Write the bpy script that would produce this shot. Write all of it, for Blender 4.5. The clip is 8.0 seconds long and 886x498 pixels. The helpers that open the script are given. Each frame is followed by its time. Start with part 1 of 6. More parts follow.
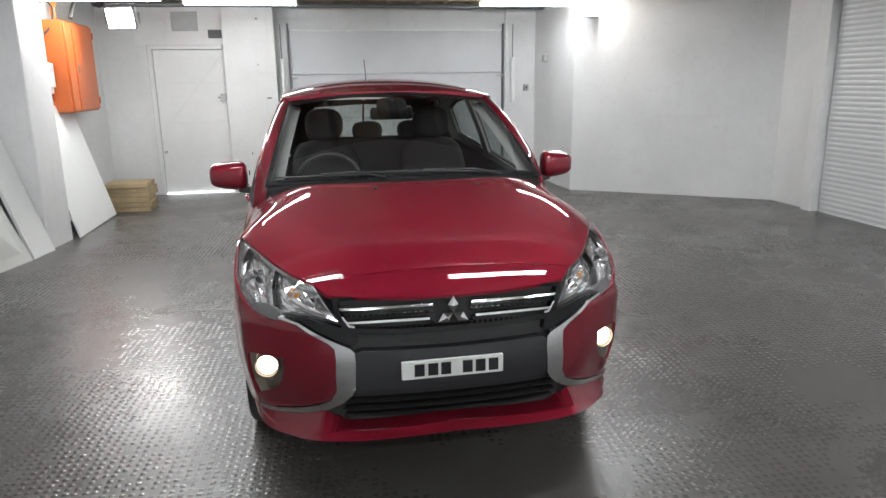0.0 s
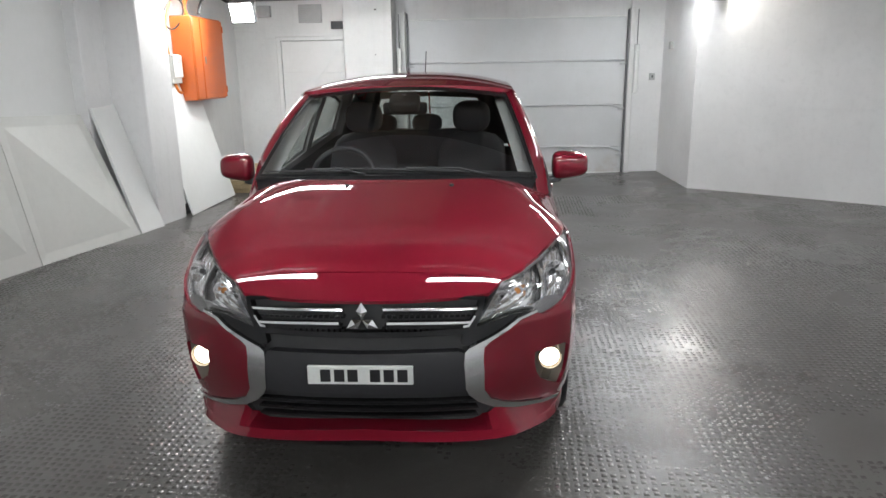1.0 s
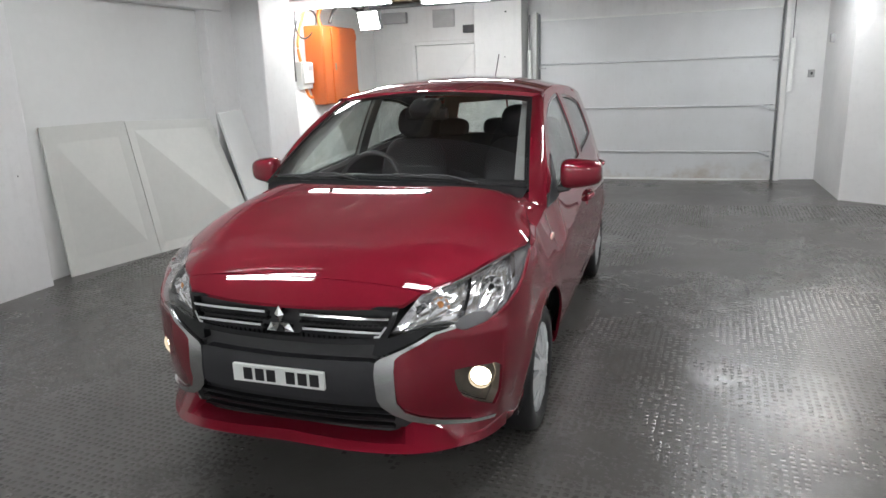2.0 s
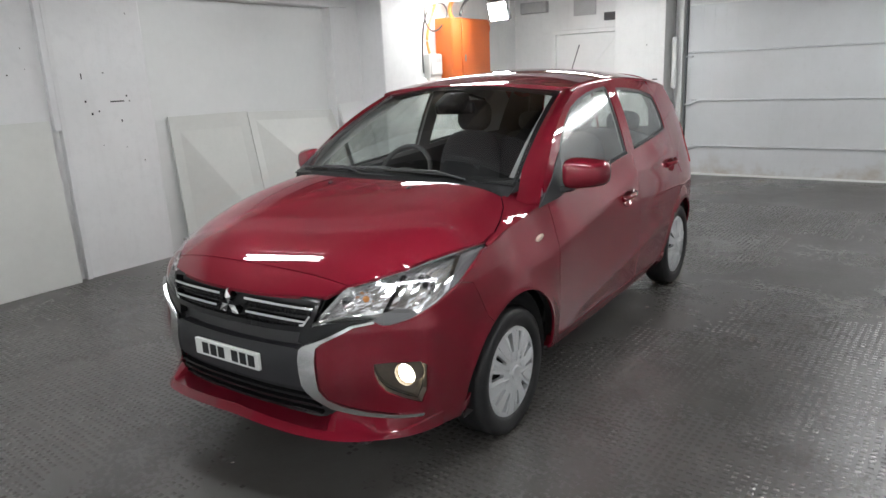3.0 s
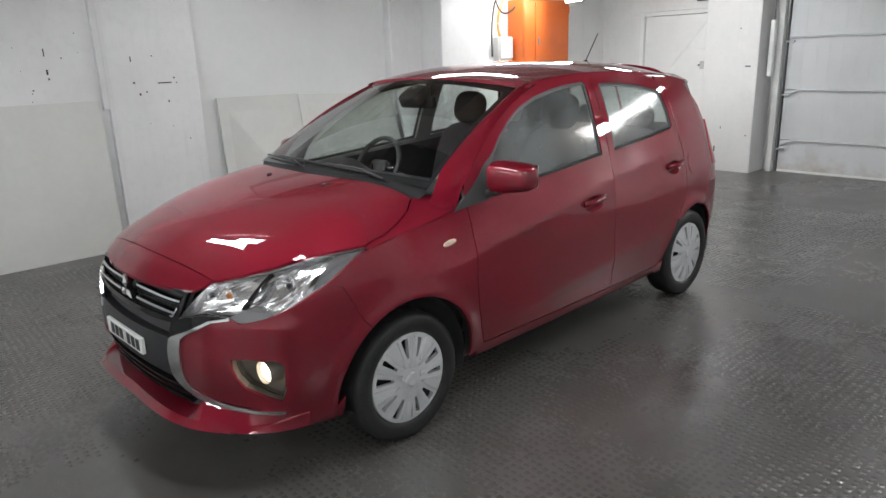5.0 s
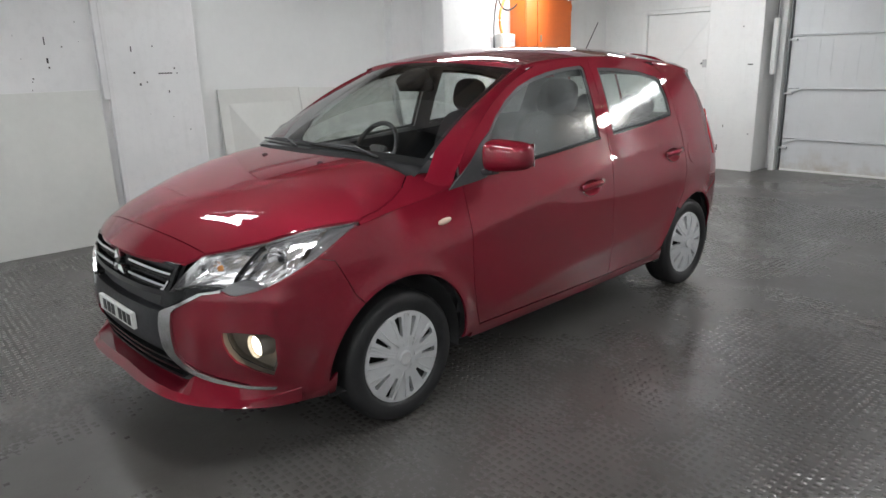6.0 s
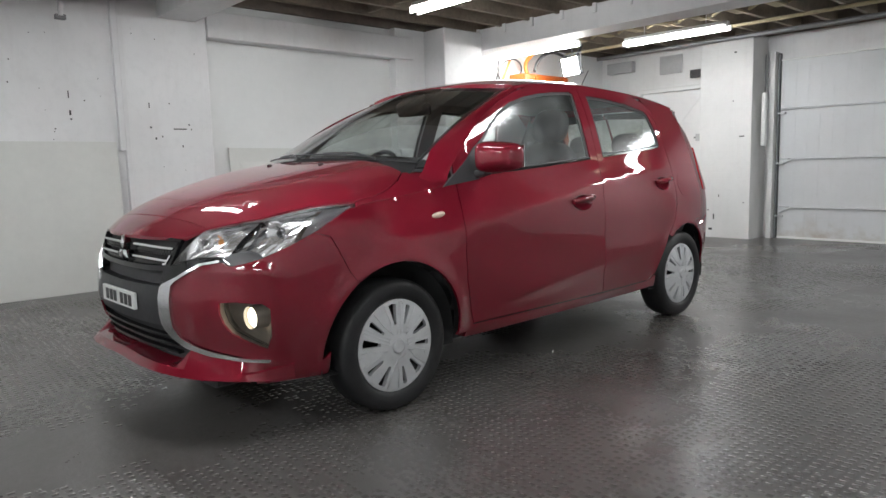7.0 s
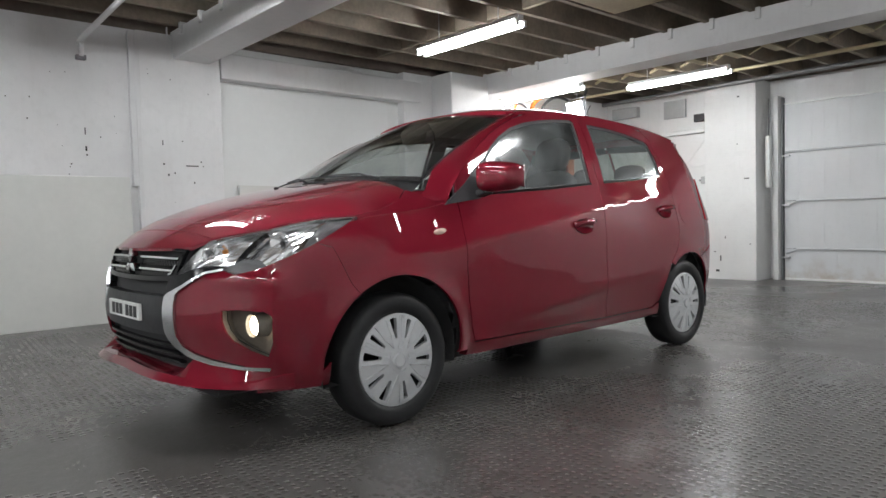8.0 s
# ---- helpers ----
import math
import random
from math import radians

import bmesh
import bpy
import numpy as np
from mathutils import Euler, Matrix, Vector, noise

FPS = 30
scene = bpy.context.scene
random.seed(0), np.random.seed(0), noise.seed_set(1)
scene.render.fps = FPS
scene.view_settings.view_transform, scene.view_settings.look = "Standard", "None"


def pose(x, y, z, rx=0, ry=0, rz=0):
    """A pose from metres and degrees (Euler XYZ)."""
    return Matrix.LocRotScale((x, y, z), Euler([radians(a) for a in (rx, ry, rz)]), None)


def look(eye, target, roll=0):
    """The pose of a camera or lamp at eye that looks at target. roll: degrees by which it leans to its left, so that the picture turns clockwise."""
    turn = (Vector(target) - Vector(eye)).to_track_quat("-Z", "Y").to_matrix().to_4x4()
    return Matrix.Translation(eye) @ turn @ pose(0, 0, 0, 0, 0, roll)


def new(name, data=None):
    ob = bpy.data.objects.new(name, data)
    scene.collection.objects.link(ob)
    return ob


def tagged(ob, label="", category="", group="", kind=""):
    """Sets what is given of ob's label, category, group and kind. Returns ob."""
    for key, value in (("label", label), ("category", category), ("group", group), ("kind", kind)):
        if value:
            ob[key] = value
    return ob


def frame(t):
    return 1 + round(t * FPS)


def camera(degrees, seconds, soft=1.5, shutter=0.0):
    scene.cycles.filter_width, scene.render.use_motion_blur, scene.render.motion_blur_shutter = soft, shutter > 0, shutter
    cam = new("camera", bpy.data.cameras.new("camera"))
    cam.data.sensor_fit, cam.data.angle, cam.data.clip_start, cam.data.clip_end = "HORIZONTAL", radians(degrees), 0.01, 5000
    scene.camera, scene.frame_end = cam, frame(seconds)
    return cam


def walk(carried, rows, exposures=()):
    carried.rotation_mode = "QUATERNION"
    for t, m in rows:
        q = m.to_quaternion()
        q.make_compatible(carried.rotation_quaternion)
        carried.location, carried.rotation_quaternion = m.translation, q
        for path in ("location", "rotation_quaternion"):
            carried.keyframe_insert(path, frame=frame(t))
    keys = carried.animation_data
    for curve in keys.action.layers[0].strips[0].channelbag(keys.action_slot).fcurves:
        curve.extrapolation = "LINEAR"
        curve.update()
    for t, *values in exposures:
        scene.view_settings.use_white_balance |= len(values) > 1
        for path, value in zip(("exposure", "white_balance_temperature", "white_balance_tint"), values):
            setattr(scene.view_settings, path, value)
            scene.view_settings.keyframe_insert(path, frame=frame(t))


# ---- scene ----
cam = camera(65.9, 8.0)
PATH = [
    (0, (0.073, 0.011, 1.522), (0.414, 1.924, 1.047), -0.8),
    (0.5, (0.498, 0.027, 1.515), (0.594, 1.965, 1.027), -0.7),
    (1, (0.95, 0.079, 1.553), (0.817, 2.01, 1.048), -0.9),
    (1.5, (1.409, 0.15, 1.574), (1.011, 2.046, 1.075), -1.1),
    (1.7, (1.573, 0.213, 1.546), (1.077, 2.087, 1.054), -1.5),
    (2.8, (2.532, 0.638, 1.581), (1.478, 2.262, 1.080), -2.6),
    (3, (2.651, 0.74, 1.546), (1.52, 2.312, 1.047), -2.6),
    (3.5, (2.917, 1.032, 1.539), (1.66, 2.499, 1.022), -2.5),
    (4, (3.173, 1.265, 1.560), (1.842, 2.66, 1.028), -2.4),
    (4.5, (3.299, 1.396, 1.598), (1.9, 2.717, 1.051), -2.3),
    (6, (3.354, 1.459, 1.474), (1.933, 2.762, 0.944), -1.6),
    (6.5, (3.463, 1.414, 1.259), (2.017, 2.737, 0.861), -1.6),
    (7, (3.521, 1.367, 1.033), (2.049, 2.7, 0.793), -1.5),
    (7.5, (3.564, 1.354, 0.908), (2.077, 2.686, 0.778), -1.4),
    (8, (3.584, 1.357, 0.875), (2.086, 2.679, 0.789), -1.4),
]
walk(cam, [(t, look(eye, target, roll)) for t, eye, target, roll in PATH])

# the hall is lit by lamps only, some added out of view; next to nothing comes in from outside
world = bpy.data.worlds.new("world")
scene.world = world
world.use_nodes = True
world.node_tree.nodes["Background"].inputs[0].default_value = (0.6, 0.65, 0.7, 1)
world.node_tree.nodes["Background"].inputs[1].default_value = 0.02
scene.view_settings.exposure = 0.0
TUBE_GLOW, FLOOD_GLOW, FOG_GLOW = 76.0, 125.0, 9.0


# ---- materials ----
def material(name, base, rough=0.5, metal=0.0):
    m = bpy.data.materials.new(name)
    m.use_nodes = True
    p = m.node_tree.nodes["Principled BSDF"]
    p.inputs["Base Color"].default_value = (*base, 1)
    p.inputs["Roughness"].default_value = rough
    p.inputs["Metallic"].default_value = metal
    return m, m.node_tree, p


def node(tree, kind, links=None):
    """A node with sockets set by name or number; a value that is a socket is linked."""
    n = tree.nodes.new(kind)
    for key, value in (links or {}).items():
        if isinstance(value, bpy.types.NodeSocket):
            tree.links.new(value, n.inputs[key])
        else:
            n.inputs[key].default_value = value
    return n


def coords(tree, which="Object"):
    return tree.nodes.new("ShaderNodeTexCoord").outputs[which]


def noise_of(tree, vec, scale, detail=4, rough=0.6):
    return node(tree, "ShaderNodeTexNoise", {"Vector": vec, "Scale": scale, "Detail": detail, "Roughness": rough}).outputs["Fac"]


def ramp(tree, fac, stops):
    r = tree.nodes.new("ShaderNodeValToRGB")
    while len(r.color_ramp.elements) < len(stops):
        r.color_ramp.elements.new(0.5)
    for e, (pos, c) in zip(r.color_ramp.elements, stops):
        e.position, e.color = pos, (*c, 1) if len(c) == 3 else c
    tree.links.new(fac, r.inputs[0])
    return r.outputs[0]


def mixc(tree, fac, a, b, blend="MIX"):
    n = node(tree, "ShaderNodeMix")
    n.data_type, n.blend_type = "RGBA", blend
    for key, value in ((0, fac), (6, a), (7, b)):
        if isinstance(value, bpy.types.NodeSocket):
            tree.links.new(value, n.inputs[key])
        else:
            n.inputs[key].default_value = value if key == 0 else (*value, 1)
    return n.outputs[2]


def calc(tree, op, a, b=0.0):
    n = tree.nodes.new("ShaderNodeMath")
    n.operation = op
    for key, value in ((0, a), (1, b)):
        if isinstance(value, bpy.types.NodeSocket):
            tree.links.new(value, n.inputs[key])
        else:
            n.inputs[key].default_value = value
    return n.outputs[0]


def grey(v):
    return (v, v, v)


def bump(tree, p, height, strength=0.3, distance=0.01):
    b = node(tree, "ShaderNodeBump", {"Height": height, "Strength": strength, "Distance": distance})
    tree.links.new(b.outputs[0], p.inputs["Normal"])


def speckled(name, base, rough, scale, depth=0.12, metal=0.0, bumps=0.0, dist=0.002):
    """A surface whose colour and gloss vary at two scales."""
    m, t, p = material(name, base, rough, metal)
    v = coords(t)
    a, b = noise_of(t, v, scale), noise_of(t, v, scale * 9)
    f = calc(t, "ADD", calc(t, "MULTIPLY", a, 0.65), calc(t, "MULTIPLY", b, 0.35))
    lo, hi = tuple(c * (1 - depth) for c in base), tuple(min(1, c * (1 + depth)) for c in base)
    t.links.new(ramp(t, f, ((0.3, lo), (0.7, hi))), p.inputs["Base Color"])
    t.links.new(ramp(t, f, ((0.25, grey(max(0.02, rough - 0.08))), (0.75, grey(min(1, rough + 0.08))))), p.inputs["Roughness"])
    if bumps:
        bump(t, p, f, bumps, dist)
    return m


def painted_wall(name, base, brick=0.0, grime=0.5):
    """Thick white paint over masonry: courses showing faintly, scuffs, grime near the floor and chips."""
    m, t, p = material(name, base, 0.55)
    v = coords(t)
    g = node(t, "ShaderNodeNewGeometry")
    big, small = noise_of(t, v, 0.9, 5), noise_of(t, v, 14, 6, 0.7)
    col = mixc(t, ramp(t, big, ((0.35, grey(0)), (0.7, grey(1)))), base, tuple(c * 0.88 for c in base))
    col = mixc(t, calc(t, "MULTIPLY", ramp(t, small, ((0.5, grey(0)), (0.8, grey(1)))), 0.35), col, tuple(c * 0.75 for c in base))
    # streaks that ran down
    st = node(t, "ShaderNodeMapping", {"Vector": v, "Scale": (5.0, 5.0, 0.35)})
    streak = ramp(t, noise_of(t, st.outputs[0], 2.2, 5, 0.65), ((0.52, grey(0)), (0.75, grey(1))))
    col = mixc(t, calc(t, "MULTIPLY", streak, 0.22 * grime), col, (0.42, 0.40, 0.37))
    # chips of lost paint
    chip = ramp(t, noise_of(t, v, 5.5, 8, 0.75), ((0.705, grey(0)), (0.725, grey(1))))
    col = mixc(t, calc(t, "MULTIPLY", chip, 0.5 * grime), col, (0.22, 0.20, 0.18))
    t.links.new(col, p.inputs["Base Color"])
    h = calc(t, "ADD", calc(t, "MULTIPLY", small, 0.5), calc(t, "MULTIPLY", big, 0.5))
    if brick:
        # courses of bricks telling through the paint
        sep = node(t, "ShaderNodeSeparateXYZ", {"Vector": v})
        flat = node(t, "ShaderNodeCombineXYZ", {"X": calc(t, "ADD", sep.outputs["X"], sep.outputs["Y"]), "Y": sep.outputs["Z"]})
        br = node(t, "ShaderNodeTexBrick", {"Vector": flat.outputs[0], "Scale": 1.0, "Mortar Size": 0.006, "Mortar Smooth": 0.6, "Brick Width": 0.24, "Row Height": 0.086})
        h = calc(t, "SUBTRACT", h, calc(t, "MULTIPLY", br.outputs["Fac"], calc(t, "MULTIPLY", big, brick)))
    bump(t, p, h, 0.25, 0.012)
    return m


def floor_material():
    """Dark sealed concrete, trodden smooth in lanes, damp in patches, with a reddish dirt."""
    m, t, p = material("stamped_concrete", (0.05, 0.05, 0.05), 0.4)
    v = coords(t)
    big, mid, fine = noise_of(t, v, 0.55, 5), noise_of(t, v, 2.6, 6, 0.65), noise_of(t, v, 40, 5, 0.7)
    dents = noise_of(t, v, 16, 4, 0.6)
    h = calc(t, "ADD", calc(t, "MULTIPLY", dents, 0.8), calc(t, "ADD", calc(t, "MULTIPLY", fine, 0.2), calc(t, "MULTIPLY", mid, 0.3)))
    bump(t, p, h, 0.3, 0.006)
    col = mixc(t, ramp(t, big, ((0.35, grey(0)), (0.68, grey(1)))), (0.106, 0.100, 0.093), (0.069, 0.065, 0.060))
    col = mixc(t, calc(t, "MULTIPLY", ramp(t, mid, ((0.45, grey(0)), (0.75, grey(1)))), 0.5), col, (0.098, 0.095, 0.091))
    col = mixc(t, calc(t, "MULTIPLY", ramp(t, noise_of(t, v, 1.4, 6, 0.7), ((0.48, grey(0)), (0.78, grey(1)))), 0.6), col, (0.070, 0.058, 0.052))
    col = mixc(t, calc(t, "MULTIPLY", ramp(t, noise_of(t, v, 5.5, 6, 0.7), ((0.42, grey(0)), (0.75, grey(1)))), 0.45), col, (0.072, 0.061, 0.056))
    col = mixc(t, calc(t, "MULTIPLY", fine, 0.3), col, (0.05, 0.05, 0.05))
    t.links.new(col, p.inputs["Base Color"])
    damp = ramp(t, noise_of(t, v, 0.8, 5, 0.6), ((0.35, grey(0.34)), (0.65, grey(0.17))))
    t.links.new(mixc(t, 0.18, damp, fine), p.inputs["Roughness"])
    return m


def glowing(name, colour, strength):
    m, t, p = material(name, colour, 0.4)
    p.inputs["Emission Color"].default_value = (*colour, 1)
    p.inputs["Emission Strength"].default_value = strength
    return m


def thin_glass(name, tint, gloss=0.06, mist=0.0):
    """A pane with next to no thickness: it lets light straight through, tinted, and mirrors a little."""
    m = bpy.data.materials.new(name)
    m.use_nodes = True
    t = m.node_tree
    t.nodes.clear()
    out = t.nodes.new("ShaderNodeOutputMaterial")
    tr = node(t, "ShaderNodeBsdfTransparent", {"Color": (*tint, 1)})
    gl = node(t, "ShaderNodeBsdfGlossy", {"Color": (1, 1, 1, 1), "Roughness": 0.12 if mist else 0.02})
    lw = node(t, "ShaderNodeLayerWeight", {"Blend": 0.5})
    fr = calc(t, "ADD", calc(t, "MULTIPLY", calc(t, "POWER", lw.outputs["Facing"], 4.5), 0.9), gloss)
    mx = node(t, "ShaderNodeMixShader", {0: fr, 1: tr.outputs[0], 2: gl.outputs[0]})
    last = mx.outputs[0]
    if mist:
        # breath and dust that dull the pane in patches
        v = coords(t)
        patch = ramp(t, calc(t, "ADD", calc(t, "MULTIPLY", noise_of(t, v, 3.0, 5), 0.7), calc(t, "MULTIPLY", noise_of(t, v, 30, 4), 0.3)), ((0.38, grey(0.08)), (0.66, grey(1))))
        df = node(t, "ShaderNodeBsdfDiffuse", {"Color": (0.62, 0.66, 0.66, 1)})
        last = node(t, "ShaderNodeMixShader", {0: calc(t, "MULTIPLY", patch, mist), 1: last, 2: df.outputs[0]}).outputs[0]
    t.links.new(last, out.inputs[0])
    return m


def garage_paint():
    """Grey-white paint on sheet steel, scuffed, with rust stains creeping up from the foot."""
    m, t, p = material("garage_door_paint", (0.57, 0.58, 0.59), 0.45)
    v = coords(t)
    big, small = noise_of(t, v, 1.1, 4), noise_of(t, v, 18, 5, 0.7)
    col = mixc(t, ramp(t, big, ((0.35, grey(0)), (0.7, grey(1)))), (0.59, 0.60, 0.61), (0.53, 0.54, 0.545))
    col = mixc(t, calc(t, "MULTIPLY", ramp(t, small, ((0.55, grey(0)), (0.8, grey(1)))), 0.3), col, (0.40, 0.39, 0.37))
    high = node(t, "ShaderNodeSeparateXYZ", {"Vector": v}).outputs["Z"]
    foot = ramp(t, high, ((0.02, grey(1)), (0.42, grey(0))))
    rust = ramp(t, calc(t, "ADD", calc(t, "MULTIPLY", noise_of(t, v, 2.2, 6, 0.7), 0.8), calc(t, "MULTIPLY", foot, 0.2)), ((0.52, grey(0)), (0.70, grey(1))))
    col = mixc(t, calc(t, "MULTIPLY", calc(t, "MULTIPLY", rust, foot), 0.75), col, (0.34, 0.27, 0.20))
    t.links.new(col, p.inputs["Base Color"])
    bump(t, p, small, 0.1, 0.002)
    return m


GARAGE_PAINT = garage_paint()
WHITE_WALL = painted_wall("white_wall_paint", (0.78, 0.78, 0.78))
BRICK_WALL = painted_wall("painted_brickwork", (0.71, 0.71, 0.70), 0.5, 0.7)
CLEAN_WALL = painted_wall("clean_wall_paint", (0.8, 0.8, 0.8), grime=0.2)
BEAM_PAINT = painted_wall("beam_paint", (0.74, 0.74, 0.74), grime=0.6)
FLOOR = floor_material()
STUD = speckled("polished_studs", (0.085, 0.081, 0.076), 0.2, 9, 0.25)
JOIST_WOOD = speckled("dusty_joist_wood", (0.20, 0.165, 0.125), 0.8, 3, 0.4, bumps=0.3)
DECK_WOOD = speckled("dark_deck_boards", (0.17, 0.14, 0.115), 0.85, 2, 0.35, bumps=0.3)
PALE_WOOD = speckled("pale_batten_wood", (0.34, 0.285, 0.18), 0.7, 4, 0.25, bumps=0.2)
BOARD_PALE = speckled("pale_sheet_board", (0.64, 0.645, 0.615), 0.5, 2.0, 0.06)
BOARD_BACK = speckled("plaster_infill", (0.74, 0.75, 0.74), 0.55, 1.5, 0.04)
DOOR_PAINT = speckled("door_panel_paint", (0.57, 0.58, 0.59), 0.42, 1.2, 0.06, bumps=0.1)
PALE_DOOR = speckled("white_door_paint", (0.70, 0.70, 0.69), 0.5, 1.2, 0.05, bumps=0.1)
SHUTTER = speckled("shutter_steel", (0.74, 0.75, 0.76), 0.4, 2.0, 0.05)
STEEL = speckled("galvanised_steel", (0.45, 0.46, 0.47), 0.42, 6, 0.15, 0.8)
DARK_STEEL = speckled("dark_track_steel", (0.2, 0.2, 0.205), 0.5, 6, 0.2, 0.4)
ORANGE = speckled("orange_enamel", (0.45, 0.092, 0.013), 0.35, 3, 0.12)
CONDUIT = speckled("orange_conduit", (0.75, 0.22, 0.04), 0.45, 8, 0.12)
PALE_PLASTIC = speckled("pale_grey_plastic", (0.62, 0.62, 0.60), 0.4, 8, 0.06)
DARK_PLASTIC = speckled("dark_plastic", (0.03, 0.03, 0.032), 0.45, 12, 0.2)
CARDBOARD = speckled("brown_cardboard", (0.34, 0.26, 0.15), 0.8, 6, 0.25, bumps=0.2)
VENT_GREY = speckled("vent_grey", (0.4, 0.4, 0.4), 0.5, 10, 0.1)
TUBE = glowing("fluorescent_tube", (0.95, 0.98, 1.0), TUBE_GLOW)
FLOOD = glowing("flood_panel", (1.0, 0.97, 0.92), FLOOD_GLOW)
WEAK_FLOOD = glowing("weak_flood_panel", (1.0, 0.97, 0.92), FLOOD_GLOW * 0.68)
DAY_GAP = glowing("daylight_gap", (0.95, 0.97, 1.0), 1.6)
LAMP_WHITE = speckled("lamp_enamel", (0.7, 0.7, 0.7), 0.4, 5, 0.06)
CABLE_BLACK = speckled("cable_rubber", (0.02, 0.02, 0.02), 0.5, 20, 0.2)


# ---- materials of the car ----
def car_paint():
    """Metallic red under a hard clear coat, dusty in patches."""
    m, t, p = material("red_pearl_paint", (0.2, 0.0045, 0.016), 0.66, 0.65)
    p.inputs["Specular IOR Level"].default_value = 0.1
    v = coords(t)
    flake = noise_of(t, v, 900, 2)
    t.links.new(mixc(t, ramp(t, flake, ((0.4, grey(0)), (0.62, grey(1)))), (0.182, 0.0056, 0.0180), (0.230, 0.0074, 0.0230)), p.inputs["Base Color"])
    dust = ramp(t, noise_of(t, v, 7, 6, 0.7), ((0.4, grey(0.004)), (0.75, grey(0.02))))
    p.inputs["Coat Weight"].default_value = 1.0
    p.inputs["Coat IOR"].default_value = 1.6
    t.links.new(dust, p.inputs["Coat Roughness"])
    return m


PAINT = car_paint()
CHROME = speckled("chrome_trim", (0.78, 0.79, 0.80), 0.12, 2, 0.04, 1.0)
SATIN = speckled("satin_silver_trim", (0.68, 0.69, 0.70), 0.22, 1.5, 0.04, 1.0)
REFLECTOR = speckled("lamp_reflector", (0.94, 0.94, 0.95), 0.15, 34, 0.03, 0.85)
FRIT = speckled("dull_black_edge", (0.009, 0.009, 0.010), 0.6, 30, 0.1)
FRIT.node_tree.nodes["Principled BSDF"].inputs["Specular IOR Level"].default_value = 0.2
GLOSS_BLACK = speckled("gloss_black_plastic", (0.012, 0.012, 0.013), 0.12, 20, 0.15)
GLOSS_BLACK.node_tree.nodes["Principled BSDF"].inputs["Specular IOR Level"].default_value = 0.3
MATT_BLACK = speckled("grained_black_plastic", (0.034, 0.034, 0.036), 0.5, 60, 0.2, bumps=0.15, dist=0.0008)
GREY_PLASTIC = speckled("dark_grey_plastic", (0.021, 0.021, 0.024), 0.45, 40, 0.15)
MASK_GREY = speckled("lamp_mask_plastic", (0.10, 0.10, 0.105), 0.35, 40, 0.1)
BEIGE_PLASTIC = speckled("grey_beige_recess_plastic", (0.19, 0.168, 0.14), 0.4, 40, 0.15)
LINER = speckled("wheel_house_liner", (0.034, 0.034, 0.035), 0.8, 20, 0.2)
RUBBER = speckled("tyre_rubber", (0.020, 0.020, 0.021), 0.44, 14, 0.22, bumps=0.15, dist=0.001)
RUBBER.node_tree.nodes["Principled BSDF"].inputs["Specular IOR Level"].default_value = 0.25
HUBCAP = speckled("silver_hubcap_lacquer", (0.60, 0.61, 0.62), 0.32, 25, 0.06, 0.3)
SEAT_CLOTH = speckled("charcoal_seat_cloth", (0.036, 0.036, 0.040), 0.85, 12, 0.1)
DASH = speckled("charcoal_dash_plastic", (0.038, 0.039, 0.042), 0.55, 10, 0.15)
TRIM_GREY = speckled("light_grey_pillar_trim", (0.30, 0.30, 0.295), 0.6, 40, 0.06)
PLATE_WHITE = speckled("plate_white", (0.75, 0.76, 0.74), 0.35, 12, 0.05)
PLATE_BLACK = speckled("plate_black", (0.012, 0.012, 0.014), 0.4, 20, 0.1)
AMBER = speckled("amber_lens", (0.62, 0.26, 0.09), 0.2, 30, 0.1)
CLEAR_IND = speckled("frosted_indicator_lens", (0.75, 0.55, 0.45), 0.2, 30, 0.1)
TAIL_RED = speckled("tail_lamp_red", (0.32, 0.008, 0.012), 0.08, 12, 0.1)
WINDSCREEN_GLASS = thin_glass("windscreen_glass", (0.80, 0.83, 0.82))
SIDE_GLASS = thin_glass("side_window_glass", (0.74, 0.79, 0.77), 0.07, 0.30)
LENS_CLEAR = thin_glass("lamp_cover", (0.97, 0.97, 0.97))
MIRROR_GLASS = speckled("mirror_silver", (0.85, 0.86, 0.87), 0.02, 5, 0.01, 1.0)
FOG_LAMP = glowing("fog_lamp_glow", (1.0, 0.90, 0.72), FOG_GLOW)


# ---- mesh helpers ----
def box(bm, x0, y0, z0, x1, y1, z1, bevel=0.0, m=None):
    """Adds a box, its edges rounded."""
    made = bmesh.ops.create_cube(bm, size=1)["verts"]
    for v in made:
        v.co = Vector(((x0 + x1) / 2 + v.co.x * (x1 - x0), (y0 + y1) / 2 + v.co.y * (y1 - y0), (z0 + z1) / 2 + v.co.z * (z1 - z0)))
        if m:
            v.co = m @ v.co
    if bevel:
        edges = list({e for v in made for e in v.link_edges})
        bmesh.ops.bevel(bm, geom=edges, offset=bevel, segments=2, profile=0.5, affect="EDGES")
    return bm


